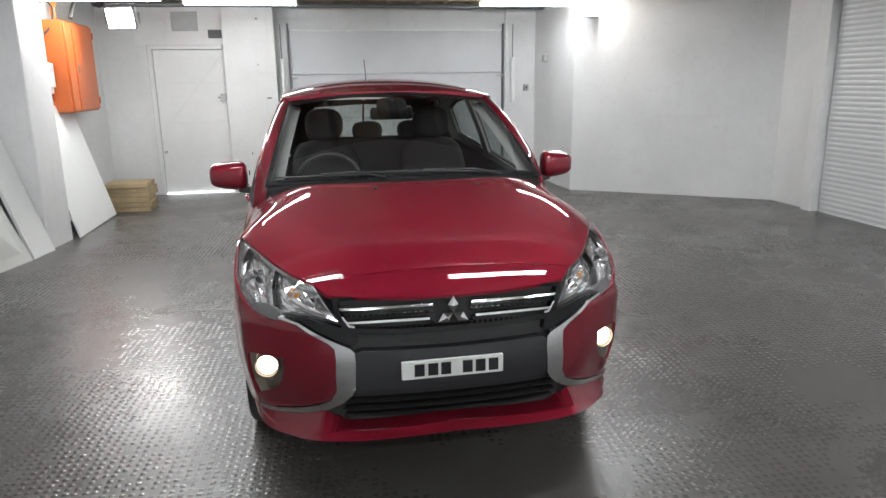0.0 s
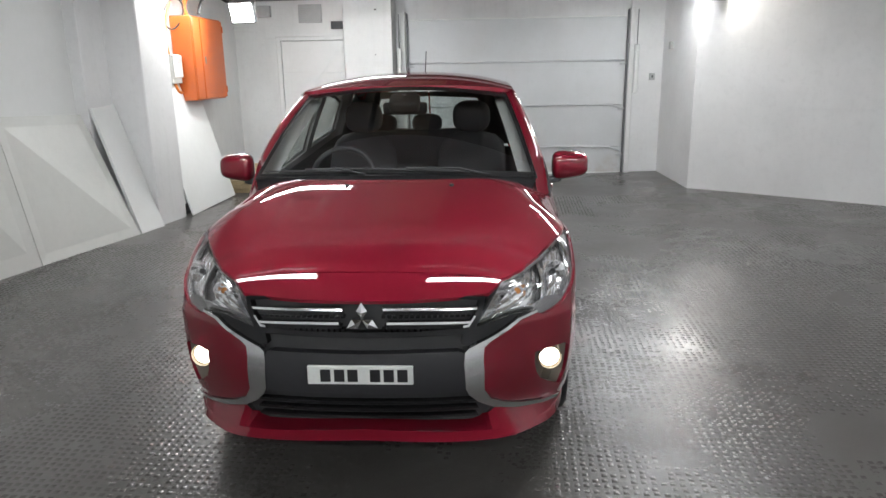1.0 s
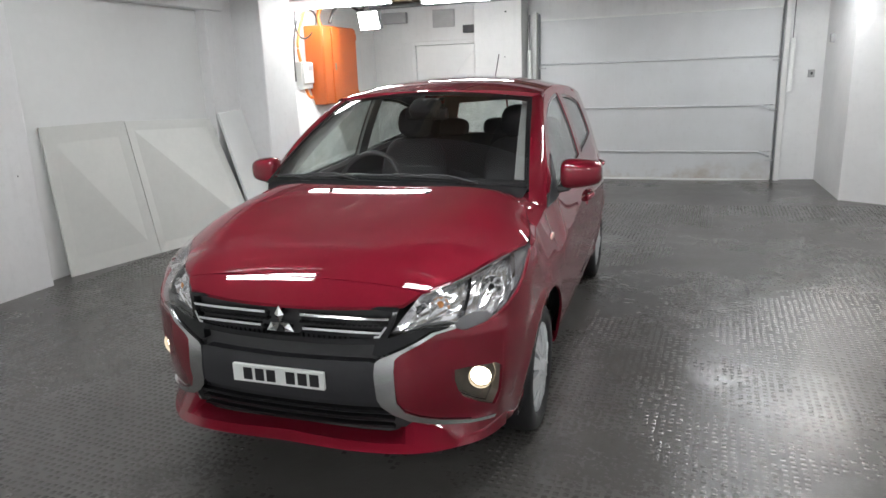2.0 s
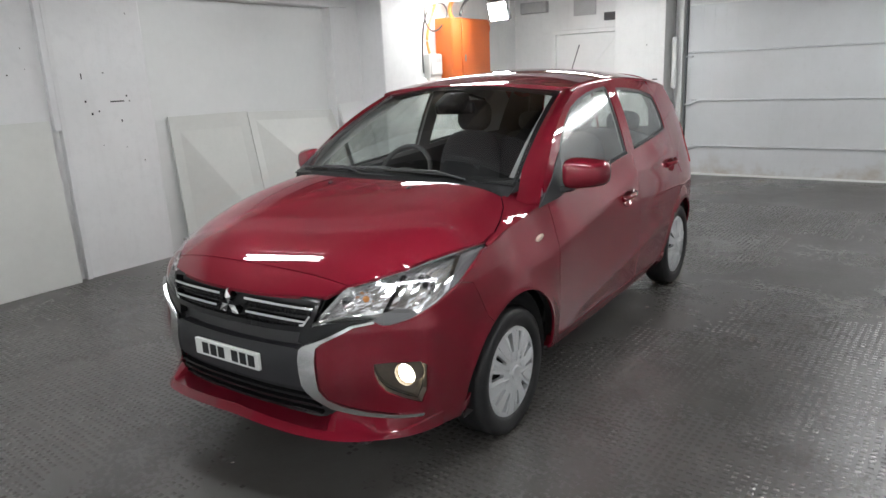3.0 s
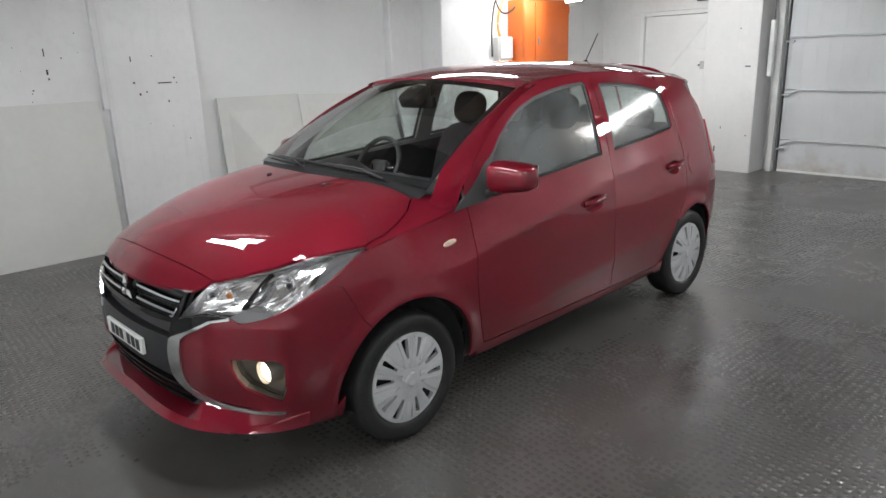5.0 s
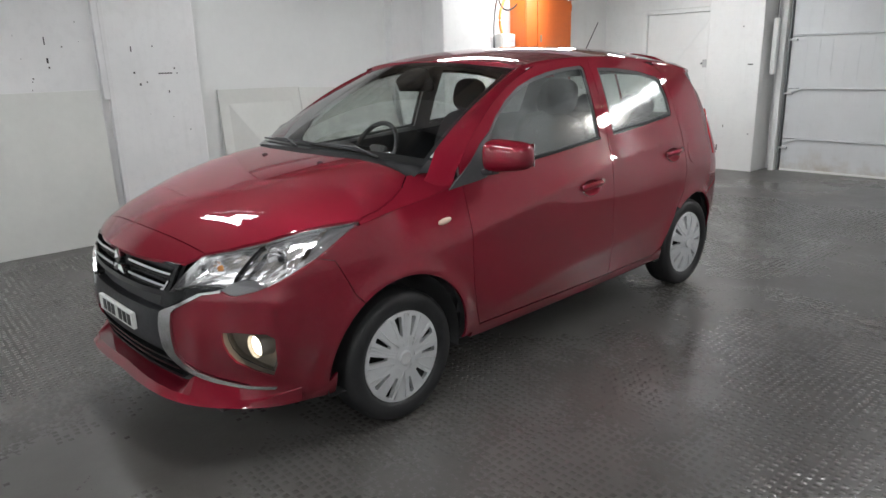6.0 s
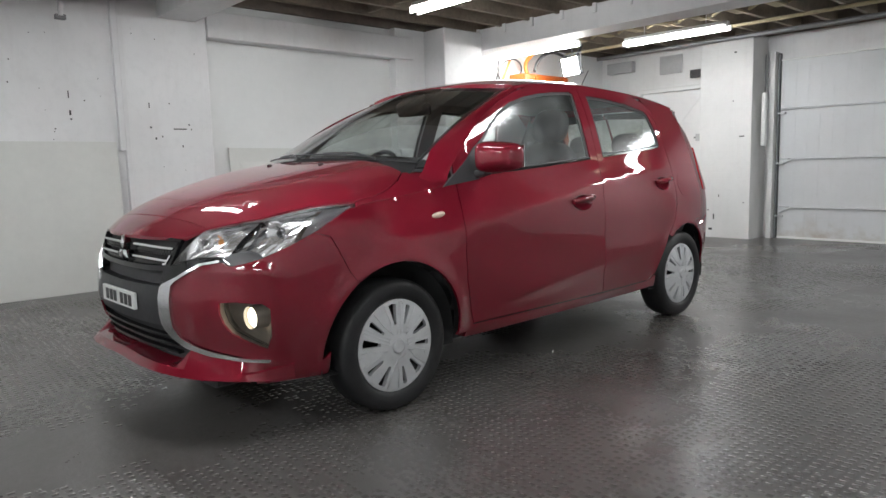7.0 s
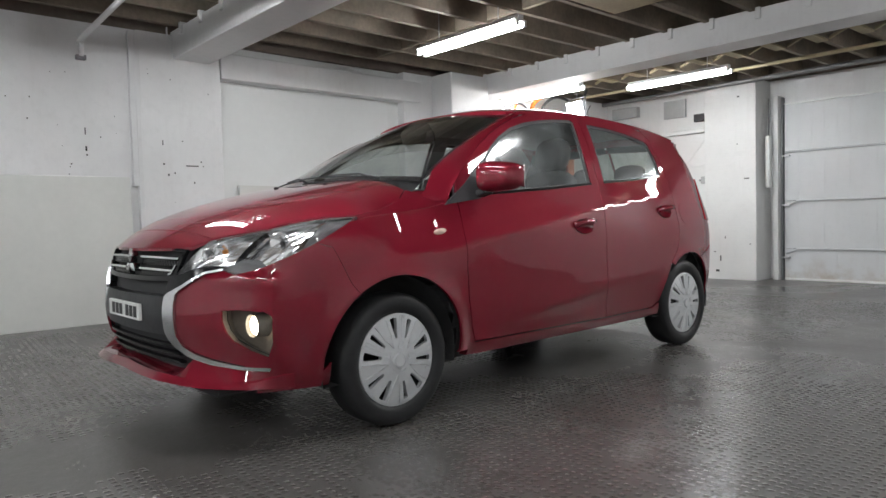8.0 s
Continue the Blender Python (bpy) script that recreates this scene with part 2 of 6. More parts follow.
def rod(bm, points, radius, sides=8, closed=False):
    """Adds a round bar along the points."""
    rings, pts = [], [Vector(p) for p in points]
    for i, p in enumerate(pts):
        a = pts[i - 1] if i or closed else p
        b = pts[(i + 1) % len(pts)] if i < len(pts) - 1 or closed else p
        d = (b - a).normalized()
        q = d.to_track_quat("Z", "Y")
        rings.append([bm.verts.new(p + q @ Vector((radius * math.cos(k * math.tau / sides), radius * math.sin(k * math.tau / sides), 0))) for k in range(sides)])
    pairs = list(zip(rings, rings[1:])) + ([(rings[-1], rings[0])] if closed else [])
    for r, s in pairs:
        for k in range(sides):
            bm.faces.new((r[k], r[(k + 1) % sides], s[(k + 1) % sides], s[k])).smooth = True
    if not closed:
        bm.faces.new(rings[0][::-1])
        bm.faces.new(rings[-1])
    return bm


def part(name, bm, mat, parent=None, label="", smooth=False, kind=""):
    """Links a bmesh as one mesh object, under a thing or a part."""
    me = bpy.data.meshes.new(name)
    bmesh.ops.recalc_face_normals(bm, faces=bm.faces)
    if smooth:
        for f in bm.faces:
            f.smooth = True
    bm.to_mesh(me)
    bm.free()
    for one in mat if isinstance(mat, (list, tuple)) else [mat]:
        me.materials.append(one)
    ob = new(name, me)
    if parent:
        ob.parent = parent
    return tagged(ob, label=label, kind=kind)


def boxed(name, dims, mat, parent=None, label="", bevel=0.0, kind=""):
    return part(name, box(bmesh.new(), *dims, bevel=bevel), mat, parent, label, kind=kind)


def structure(name, bm, mat, label, category):
    return tagged(part(name, bm, mat), label, category, kind="structure")


def thing(name, x, y, z, label, category, turn=0.0, group=""):
    ob = new(name)
    ob.empty_display_size = 0.1
    ob.matrix_basis = pose(x, y, z, 0, 0, turn)
    return tagged(ob, label, category, group)


# ---- the hall ----
WX, WB, DOORY, RX, SOUTH, TOP = -2.87, 10.62, 10.9, 5.62, -4.5, 2.64


def floor_height(x, y):
    """The slab falls a little towards the far door, and rises to the splayed wall and to the window wall."""
    west = 0.045 * min(1, max(0, (-1.3 - x) / 1.3)) * min(1, max(0, (7.4 - y) / 0.8))
    return -0.009 * max(0, y - 5.8) + 0.045 * min(1, max(0, (x - 2.2) / 1.6)) * min(1, max(0, (y - 4.5) / 2.8)) + west


bm = bmesh.new()
bmesh.ops.create_grid(bm, x_segments=40, y_segments=70, size=1)
for v in bm.verts:
    v.co.x, v.co.y = -3.2 + (v.co.x + 1) / 2 * 9.2, -4.8 + (v.co.y + 1) / 2 * 16.4
    v.co.z = floor_height(v.co.x, v.co.y)
for f in bm.faces:
    f.smooth = True
slab = structure("floor", bm, FLOOR, "dark grey stamped concrete floor with damp shiny patches", "floor")


def floor_studs(parent):
    """Small raised studs stamped into the slab in a square grid, worn away in lanes and patches."""
    pitch, turn = 0.037, radians(-2.5)
    pick = np.random.default_rng(11)
    ix, iy = np.meshgrid(np.arange(-90, 165), np.arange(-40, 250))
    gx, gy = ix.ravel() * pitch, iy.ravel() * pitch
    x, y = gx * math.cos(turn) - gy * math.sin(turn), gx * math.sin(turn) + gy * math.cos(turn)
    keep = (x > WX + 0.15) & (x < RX - 0.05) & (y > -1.2) & (y < 8.8)
    x, y = x[keep], y[keep]
    wear = np.array([noise.noise((a * 0.55, b * 0.42, 3.1)) * 0.6 + noise.noise((a * 1.9, b * 1.5, 7.7)) * 0.5 + noise.noise((a * 6, b * 6, 1.3)) * 0.2 for a, b in zip(x, y)])
    high = np.clip(0.0036 * (0.36 - 1.6 * wear), 0, 0.0020) * pick.uniform(0.5, 1.25, len(x)) * (pick.random(len(x)) > 0.07)
    ok = high > 0.0007
    x, y, high = x[ok] + pick.normal(0, 0.0022, ok.sum()), y[ok] + pick.normal(0, 0.0022, ok.sum()), high[ok]
    ground = np.array([floor_height(a, b) for a, b in zip(x, y)])
    n = len(x)
    ring = [(c, d) for c, d in ((-1, -1), (1, -1), (1, 1), (-1, 1))]
    verts = np.zeros((n, 8, 3))
    for k, (c, d) in enumerate(ring):
        verts[:, k] = np.column_stack([x + c * 0.0125, y + d * 0.0125, ground - 0.0005])
        verts[:, k + 4] = np.column_stack([x + c * 0.0062, y + d * 0.0062, ground + high])
    quads = np.array([(4, 5, 6, 7), (0, 1, 5, 4), (1, 2, 6, 5), (2, 3, 7, 6), (3, 0, 4, 7)])
    faces = (np.arange(n)[:, None, None] * 8 + quads[None]).reshape(-1, 4)
    me = bpy.data.meshes.new("floor_studs")
    me.vertices.add(n * 8)
    me.vertices.foreach_set("co", verts.ravel())
    me.loops.add(faces.size)
    me.loops.foreach_set("vertex_index", faces.ravel())
    me.polygons.add(len(faces))
    me.polygons.foreach_set("loop_start", np.arange(len(faces)) * 4)
    me.polygons.foreach_set("use_smooth", np.ones(len(faces), bool))
    me.update()
    me.materials.append(STUD)
    ob = new("floor_studs", me)
    ob.parent = parent
    return tagged(ob, "small worn studs of the stamped floor", kind="stuff")


floor_studs(slab)

# window wall: masonry, a bricked-up bay under a lintel, a pier and the far stretch
bm = bmesh.new()
box(bm, WX - 0.25, SOUTH, -0.3, WX, 3.42, TOP)
structure("wall_west", bm, WHITE_WALL, "white painted masonry wall with chipped grey scars", "wall")
bm = bmesh.new()
box(bm, WX - 0.25, 3.42, -0.3, WX + 0.035, 4.2, TOP, 0.012)
structure("wall_west_pier", bm, WHITE_WALL, "white painted pier with dark scars and a bolt slot", "wall")
for y0, y1, z0, x1 in ((3.352, 3.405, 1.24, 0.05), (3.398, 3.44, -0.2, 0.055)):
    structure("trim_pier_batten", box(bmesh.new(), WX - 0.05, y0, z0, WX + x1, y1, TOP - 0.02, 0.006), BEAM_PAINT, "white painted batten up the edge of the pier", "trim")
bm = bmesh.new()
box(bm, WX - 0.25, 4.2, -0.3, WX - 0.1, 6.47, TOP)
structure("wall_west_bay", bm, BOARD_BACK, "smooth off-white infill of a closed window bay", "wall")
bm = bmesh.new()
box(bm, WX - 0.1, 4.2, 2.29, WX + 0.06, 6.72, 2.54, 0.01)
structure("lintel", bm, BEAM_PAINT, "white painted timber lintel over the closed bay", "lintel")
bm = bmesh.new()
box(bm, WX - 0.25, 6.47, -0.3, WX + 0.02, 6.92, TOP, 0.008)
box(bm, WX - 0.25, 6.92, -0.3, -2.5, 7.55, TOP, 0.015)
structure("wall_west_pillar", bm, WHITE_WALL, "white stepped pillar of painted masonry", "pillar")
bm = bmesh.new()
box(bm, WX - 0.25, 7.55, -0.3, WX, WB + 0.3, TOP)
structure("wall_west_far", bm, BRICK_WALL, "white painted brick wall behind the orange cabinet", "wall")

# far wall: personnel door, pilaster, garage door opening
bm = bmesh.new()
box(bm, WX, WB, -0.3, -2.24, WB + 0.3, TOP)
box(bm, -2.24, WB, 2.08, -1.19, WB + 0.3, TOP)
structure("wall_north", bm, BRICK_WALL, "white painted end wall around a white door", "wall")
bm = bmesh.new()
box(bm, -1.19, WB - 0.12, -0.3, -0.47, DOORY + 0.3, TOP, 0.01)
structure("wall_north_pilaster", bm, BRICK_WALL, "broad white painted pilaster beside the garage door", "pillar")
bm = bmesh.new()
box(bm, -0.47, DOORY + 0.048, -0.3, -0.275, DOORY + 0.3, 2.32)
box(bm, 3.005, DOORY + 0.048, -0.3, 3.06, DOORY + 0.3, 2.32)
box(bm, -0.47, DOORY + 0.05, 2.32, 3.06, DOORY + 0.3, TOP)
structure("wall_north_header", bm, WHITE_WALL, "white painted wall above the garage door", "wall")
bm = bmesh.new()
box(bm, 3.06, DOORY, -0.3, 3.75, DOORY + 0.3, TOP)
structure("wall_north_stub", bm, CLEAN_WALL, "short white wall with a switch beside the garage door", "wall")
bm = bmesh.new()
box(bm, 3.55, 9.17, -0.3, 3.75, DOORY, TOP)
structure("wall_east_return", bm, CLEAN_WALL, "white wall return at the garage door", "wall")


def wall_between(a, b, z0, z1, thick):
    """A straight wall whose inner face runs from a to b."""
    d = (Vector((*b, 0)) - Vector((*a, 0)))
    m = Matrix.Translation((*a, 0)) @ Matrix.Rotation(math.atan2(d.y, d.x), 4, "Z")
    return box(bmesh.new(), 0, 0, z0, d.length, thick, z1, m=m)


structure("wall_splayed", wall_between((3.55, 9.17), (5.62, 7.62), -0.3, TOP, 0.2), CLEAN_WALL, "smooth white splayed wall", "wall")
bm = bmesh.new()
box(bm, RX, 7.0, -0.3, RX + 0.25, 7.66, TOP)
structure("wall_east_nib", bm, CLEAN_WALL, "short white wall between splay and shutter", "wall")
bm = bmesh.new()
box(bm, RX - 0.07, 6.84, -0.3, RX + 0.25, 7.0, TOP, 0.01)
structure("trim_shutter_post", bm, CLEAN_WALL, "white post at the edge of the roller shutter", "trim")
bm = bmesh.new()
box(bm, RX, SOUTH, -0.3, RX + 0.25, 2.6, TOP)
structure("wall_east", bm, CLEAN_WALL, "plain white wall", "wall")
bm = bmesh.new()
box(bm, WX - 0.25, SOUTH - 0.25, -0.3, RX + 0.25, SOUTH, TOP)
structure("wall_south", bm, CLEAN_WALL, "plain white wall behind the car", "wall")

# roof deck, joists and beams
bm = bmesh.new()
box(bm, WX - 0.25, SOUTH - 0.25, 2.92, RX + 0.25, DOORY + 0.3, 3.0)
for wall in ((WX - 0.25, SOUTH, WX - 0.05, DOORY + 0.3), (RX + 0.05, SOUTH, RX + 0.25, DOORY + 0.3), (WX, DOORY + 0.05, RX, DOORY + 0.3), (WX, SOUTH - 0.25, RX, SOUTH - 0.05)):
    box(bm, wall[0], wall[1], TOP, wall[2], wall[3], 2.92)
structure("ceiling", bm, DECK_WOOD, "dark dusty timber floor boards overhead", "ceiling")


def beam(name, y0, y1, z0, label):
    bm = box(bmesh.new(), WX - 0.02, y0, z0, RX, y1, z0 + 0.255, 0.008)
    box(bm, WX - 0.02, y1, z0 + 0.045, RX, y1 + 0.012, z0 + 0.062)
    structure(name, bm, BEAM_PAINT, label, "beam")


beam("beam_near", 3.75, 4.10, 2.42, "white painted timber beam under the joists")
beam("beam_far", 7.60, 7.95, 2.44, "white painted timber beam under the joists")
beam("beam_south", -0.4, -0.05, 2.42, "white painted timber beam under the joists")
# joists on the beams, blocking between them, pale strutting past the far beam
bm = bmesh.new()
joists = [WX + 0.22 + 0.43 * k for k in range(20)]
for x in joists:
    box(bm, x - 0.024, SOUTH, 2.675, x + 0.024, DOORY, 2.92)
for x0, x1 in zip(joists, joists[1:]):
    for y in (1.85, 5.95):
        box(bm, x0 + 0.024, y - 0.02, 2.70, x1 - 0.024, y + 0.02, 2.90)
structure("joists", bm, JOIST_WOOD, "rough brown timber joists under the floor above", "joist")
bm = bmesh.new()
for x0, x1 in zip(joists, joists[1:]):
    for a, b in ((x0, x1), (x1, x0)):
        d = Vector((b - a, 0, 0.19))
        m = Matrix.Translation(((a + b) / 2, 9.35 + (0.03 if a < b else -0.03), 2.80)) @ Matrix.Rotation(-math.atan2(d.z, d.x), 4, "Y")
        box(bm, -d.length / 2, -0.02, -0.012, d.length / 2, 0.02, 0.012, m=m)
for x in joists:
    box(bm, x - 0.055, 8.2, 2.655, x + 0.055, 9.25, 2.675)
structure("strutting", bm, PALE_WOOD, "pale timber herringbone struts between the joists", "strut")
# small blocks where joists sit on the beams
bm = bmesh.new()
for x in joists:
    for y in (3.74, 7.59):
        box(bm, x + 0.03, y - 0.012, 2.60, x + 0.075, y + 0.05, 2.70, 0.004)
structure("joist_cleats", bm, BEAM_PAINT, "white painted cleats along the beam tops", "cleat")


# ---- the car ----
from mathutils.geometry import delaunay_2d_cdt as delaunay
# Car space: x to its left flank, y rearwards from the front axle, z up from the ground.
def spline(knots):
    """A smooth natural cubic through (a, b) knots, straight beyond its ends."""
    xs, ys = np.array([k[0] for k in knots], float), np.array([k[1] for k in knots], float)
    n, h = len(xs), np.diff(xs)
    a, r = np.eye(n), np.zeros(n)
    for i in range(1, n - 1):
        a[i, i - 1:i + 2] = h[i - 1], 2 * (h[i - 1] + h[i]), h[i]
        r[i] = 6 * ((ys[i + 1] - ys[i]) / h[i] - (ys[i] - ys[i - 1]) / h[i - 1])
    c = np.linalg.solve(a, r)

    def at(x):
        i = int(min(max(np.searchsorted(xs, x) - 1, 0), n - 2))
        if x <= xs[0] or x >= xs[-1]:
            e = 0 if x <= xs[0] else n - 1
            slope = (ys[1] - ys[0]) / h[0] - h[0] * c[1] / 6 if e == 0 else (ys[-1] - ys[-2]) / h[-1] + h[-1] * c[-2] / 6
            return float(ys[e] + slope * (x - xs[e]))
        u, w = xs[i + 1] - x, x - xs[i]
        return float((c[i] * u ** 3 + c[i + 1] * w ** 3) / (6 * h[i]) + (ys[i] / h[i] - c[i] * h[i] / 6) * u + (ys[i + 1] / h[i] - c[i + 1] * h[i] / 6) * w)
    return at


# the plan outline at waist height, half of it, from nose to tail
OUTLINE = [(0, -0.838), (0.2, -0.832), (0.36, -0.812), (0.5, -0.768), (0.62, -0.69), (0.705, -0.612), (0.762, -0.515), (0.794, -0.39), (0.811, -0.22), (0.822, 0.05),
           (0.828, 0.45), (0.832, 0.95), (0.8325, 1.45), (0.829, 1.95), (0.820, 2.30), (0.803, 2.58), (0.773, 2.79), (0.712, 2.935), (0.60, 3.0), (0.42, 3.028), (0.2, 3.038), (0, 3.04)]
arc = np.concatenate([[0], np.cumsum([math.dist(a, b) for a, b in zip(OUTLINE, OUTLINE[1:])])])
out_x, out_y = spline(list(zip(arc, [p[0] for p in OUTLINE]))), spline(list(zip(arc, [p[1] for p in OUTLINE])))
S_END = float(arc[-1])
fine = np.linspace(0, S_END, 900)
FX, FY = np.array([out_x(s) for s in fine]), np.array([out_y(s) for s in fine])
front_half = fine < arc[9]


def s_at_x(x):
    return float(np.interp(x, FX[front_half], fine[front_half]))


def s_at_y(y):
    return float(np.interp(y, FY, fine))


side_inset = spline([(0.18, 0.085), (0.22, 0.06), (0.27, 0.04), (0.33, 0.028), (0.42, 0.012), (0.52, 0.003), (0.62, 0.0), (0.72, 0.001), (0.80, 0.011), (0.87, 0.029), (0.94, 0.050),
                     (1.0, 0.067), (1.1, 0.0965), (1.2, 0.130), (1.3, 0.169), (1.4, 0.2135), (1.47, 0.248)])
nose_inset = spline([(0.18, 0.07), (0.205, 0.03), (0.24, 0.01), (0.28, 0.028), (0.35, 0.03), (0.42, 0.012), (0.5, 0.003), (0.58, 0.012), (0.66, 0.028), (0.74, 0.048), (0.80, 0.085), (0.95, 0.25)])
tail_inset = spline([(0.18, 0.06), (0.3, 0.02), (0.55, 0.0), (0.8, 0.025), (1.0, 0.102), (1.15, 0.182), (1.3, 0.260), (1.42, 0.33)])
WHEELS = ((0.0, 0.362), (2.45, 0.335))
AXLE = 0.263
CORNER = s_at_x(0.748)


def soft(a, b, x):
    """Eases from 0 at a to 1 at b."""
    k = min(1.0, max(0.0, (x - a) / (b - a)))
    return k * k * (3 - 2 * k)


def shell(s, z, deep=0.0):
    """The outer skin below the roof: s runs along the outline (negative on the car's right), z up."""
    a, side = abs(s), 1 if s >= 0 else -1
    x, y = out_x(a), out_y(a)
    dx, dy = out_x(a + 0.004) - out_x(a - 0.004), out_y(a + 0.004) - out_y(a - 0.004)
    n = math.hypot(dx, dy)
    nx, ny = dy / n, -dx / n
    end = nose_inset(z) if y < 1 else tail_inset(z)
    d = nx * nx * side_inset(z) + ny * ny * end + deep
    if 0.2 < y < 2.4 and nx > 0.8:
        # the pressed ridge that climbs along the doors
        off = z - (0.742 + 0.158 * (min(y, 1.45) - 0.5) + 0.085 * max(0.0, y - 1.45))
        broad = soft(1.2, 1.6, y) if off > 0 else 0.0
        d -= 0.0135 * soft(0.2, 0.6, y) * soft(2.5, 2.15, y) * math.exp(-math.hypot(off, 0.014) / (0.055 + 0.02 * broad))
        # the lower door swells out again along a line that climbs to the rear wheel
        low = z - (0.35 + 0.105 * (y - 0.6))
        d -= 0.007 * soft(0.4, 0.8, y) * soft(2.3, 1.9, y) * math.exp(-(low / (0.085 if low > 0 else 0.045)) ** 2)
    if y < -0.2 and 0.28 < z < 0.72:
        # the bumper's corner edge, and the edge below the headlamp
        d -= 0.013 * math.exp(-math.hypot(a - CORNER, 0.012) / 0.055) * soft(0.28, 0.36, z) * soft(0.70, 0.62, z)
        d -= 0.007 * math.exp(-math.hypot(z - 0.640, 0.007) / 0.03) * soft(0.44, 0.52, x) * soft(CORNER + 0.06, CORNER, a)
    if y < 0.5 and nx > 0.5 and z > 0.58:
        # the wing leans in above the arch
        lean = 0.18 * (z - 0.705 + math.hypot(z - 0.705, 0.03))
        d += (lean - side_inset(z)) * soft(0.5, 0.25, y) * soft(-0.16, 0.06, y) * soft(0.58, 0.68, z)
    for wy, wr in WHEELS:
        r = math.hypot(y - wy, z - AXLE)
        if nx > 0.7 and z < 0.85:
            d -= 0.012 * math.exp(-((r - wr) / 0.05) ** 2)
    return Vector((side * (x - nx * d), y - ny * d, z))


# the bonnet and the tops of the wings
bonnet_mid = spline([(-0.83, 0.742), (-0.80, 0.768), (-0.75, 0.807), (-0.70, 0.838), (-0.62, 0.880), (-0.5, 0.925), (-0.35, 0.966), (-0.14, 1.013), (0.05, 1.046), (0.4, 1.09)])
shoulder = spline([(-0.62, 0.66), (-0.45, 0.76), (-0.18, 0.862), (0.0, 0.882), (0.2, 0.904), (0.4, 0.938), (0.6, 0.96)])


def nose_sweep(x):
    return min(0.34, 0.08 * (abs(x) / 0.44) ** 2.2)


def bonnet(x, y, deep=0.0):
    ease = min(1, max(0, (0.15 - y) / 0.95))
    mid = bonnet_mid(y - nose_sweep(x) * ease)
    edge = shoulder(max(y, -0.5))
    rim = shell(s_at_y(max(y, -0.5)), edge).x
    low = bonnet_mid(max(y, -0.5) - nose_sweep(rim) * ease)
    fall = max(0.0, low - edge) if y > -0.5 else max(0.0, low - edge) * max(0, 1 - (-0.5 - y) / 0.3)
    power = 4.3 + 2.2 * min(1, max(0, (y + 0.5) / 0.6)) - 2.0 * soft(0.0, 0.3, y)
    return Vector((x, y, mid - fall * min(1.15, abs(x) / rim) ** power - deep))


# the roof
roof_mid = spline([(0.86, 1.444), (1.0, 1.478), (1.25, 1.510), (1.6, 1.525), (2.0, 1.512), (2.4, 1.476), (2.72, 1.425)])
rail = spline([(0.9, 1.40), (1.0, 1.422), (1.2, 1.444), (1.5, 1.455), (2.0, 1.44), (2.4, 1.402), (2.7, 1.35)])


def roof(x, y, deep=0.0):
    edge = rail(y)
    rim = shell(s_at_y(y), edge).x
    mid = roof_mid(y)
    return Vector((x, y, mid - (mid - edge) * min(1.2, abs(x) / rim) ** 2.5 - deep))


def windscreen(u, v, deep=0.0):
    """u across from -1 to 1, v from the cowl up to the roof."""
    base = Vector((0.688 * u, 0.235 - 0.10 * (1 - u * u), 1.030 + 0.030 * (1 - u * u)))
    head = Vector((0.563 * u, 0.965 - 0.075 * (1 - u * u), 1.405 + 0.045 * (1 - u * u)))
    p = base.lerp(head, v)
    swell = math.sin(math.pi * min(1, max(0, v))) * 0.022
    return p + Vector((0, -0.5 * (swell - deep), 0.86 * (swell - deep)))


def inside(poly, pts):
    """Which of the points lie in the polygon."""
    hit = np.zeros(len(pts), bool)
    px, py = pts[:, 0], pts[:, 1]
    for (x0, y0), (x1, y1) in zip(poly, np.roll(poly, -1, axis=0)):
        if y0 != y1:
            hit ^= ((y0 > py) != (y1 > py)) & (px < (x1 - x0) * (py - y0) / (y1 - y0) + x0)
    return hit


def resample(poly, step):
    """Points along a closed line, corners kept."""
    out = []
    for a, b in zip(poly, poly[1:] + poly[:1]):
        n = max(1, int(math.ceil(math.dist(a, b) / step)))
        out += [(a[0] + (b[0] - a[0]) * k / n, a[1] + (b[1] - a[1]) * k / n) for k in range(n)]
    return out


def shrunk(poly, gap):
    """The polygon drawn in by gap (negative: let out)."""
    area = sum(a[0] * b[1] - b[0] * a[1] for a, b in zip(poly, poly[1:] + poly[:1]))
    sign = 1 if area > 0 else -1
    out = []
    for p, q, r in zip(poly[-1:] + poly[:-1], poly, poly[1:] + poly[:1]):
        d = Vector(q) - Vector(p), Vector(r) - Vector(q)
        n = sum(((Vector((-e.y, e.x)) / max(1e-9, e.length)) for e in d), Vector((0, 0)))
        n = n / max(0.5, n.length_squared / 2)
        out.append((q[0] + sign * gap * n.x, q[1] + sign * gap * n.y))
    return out


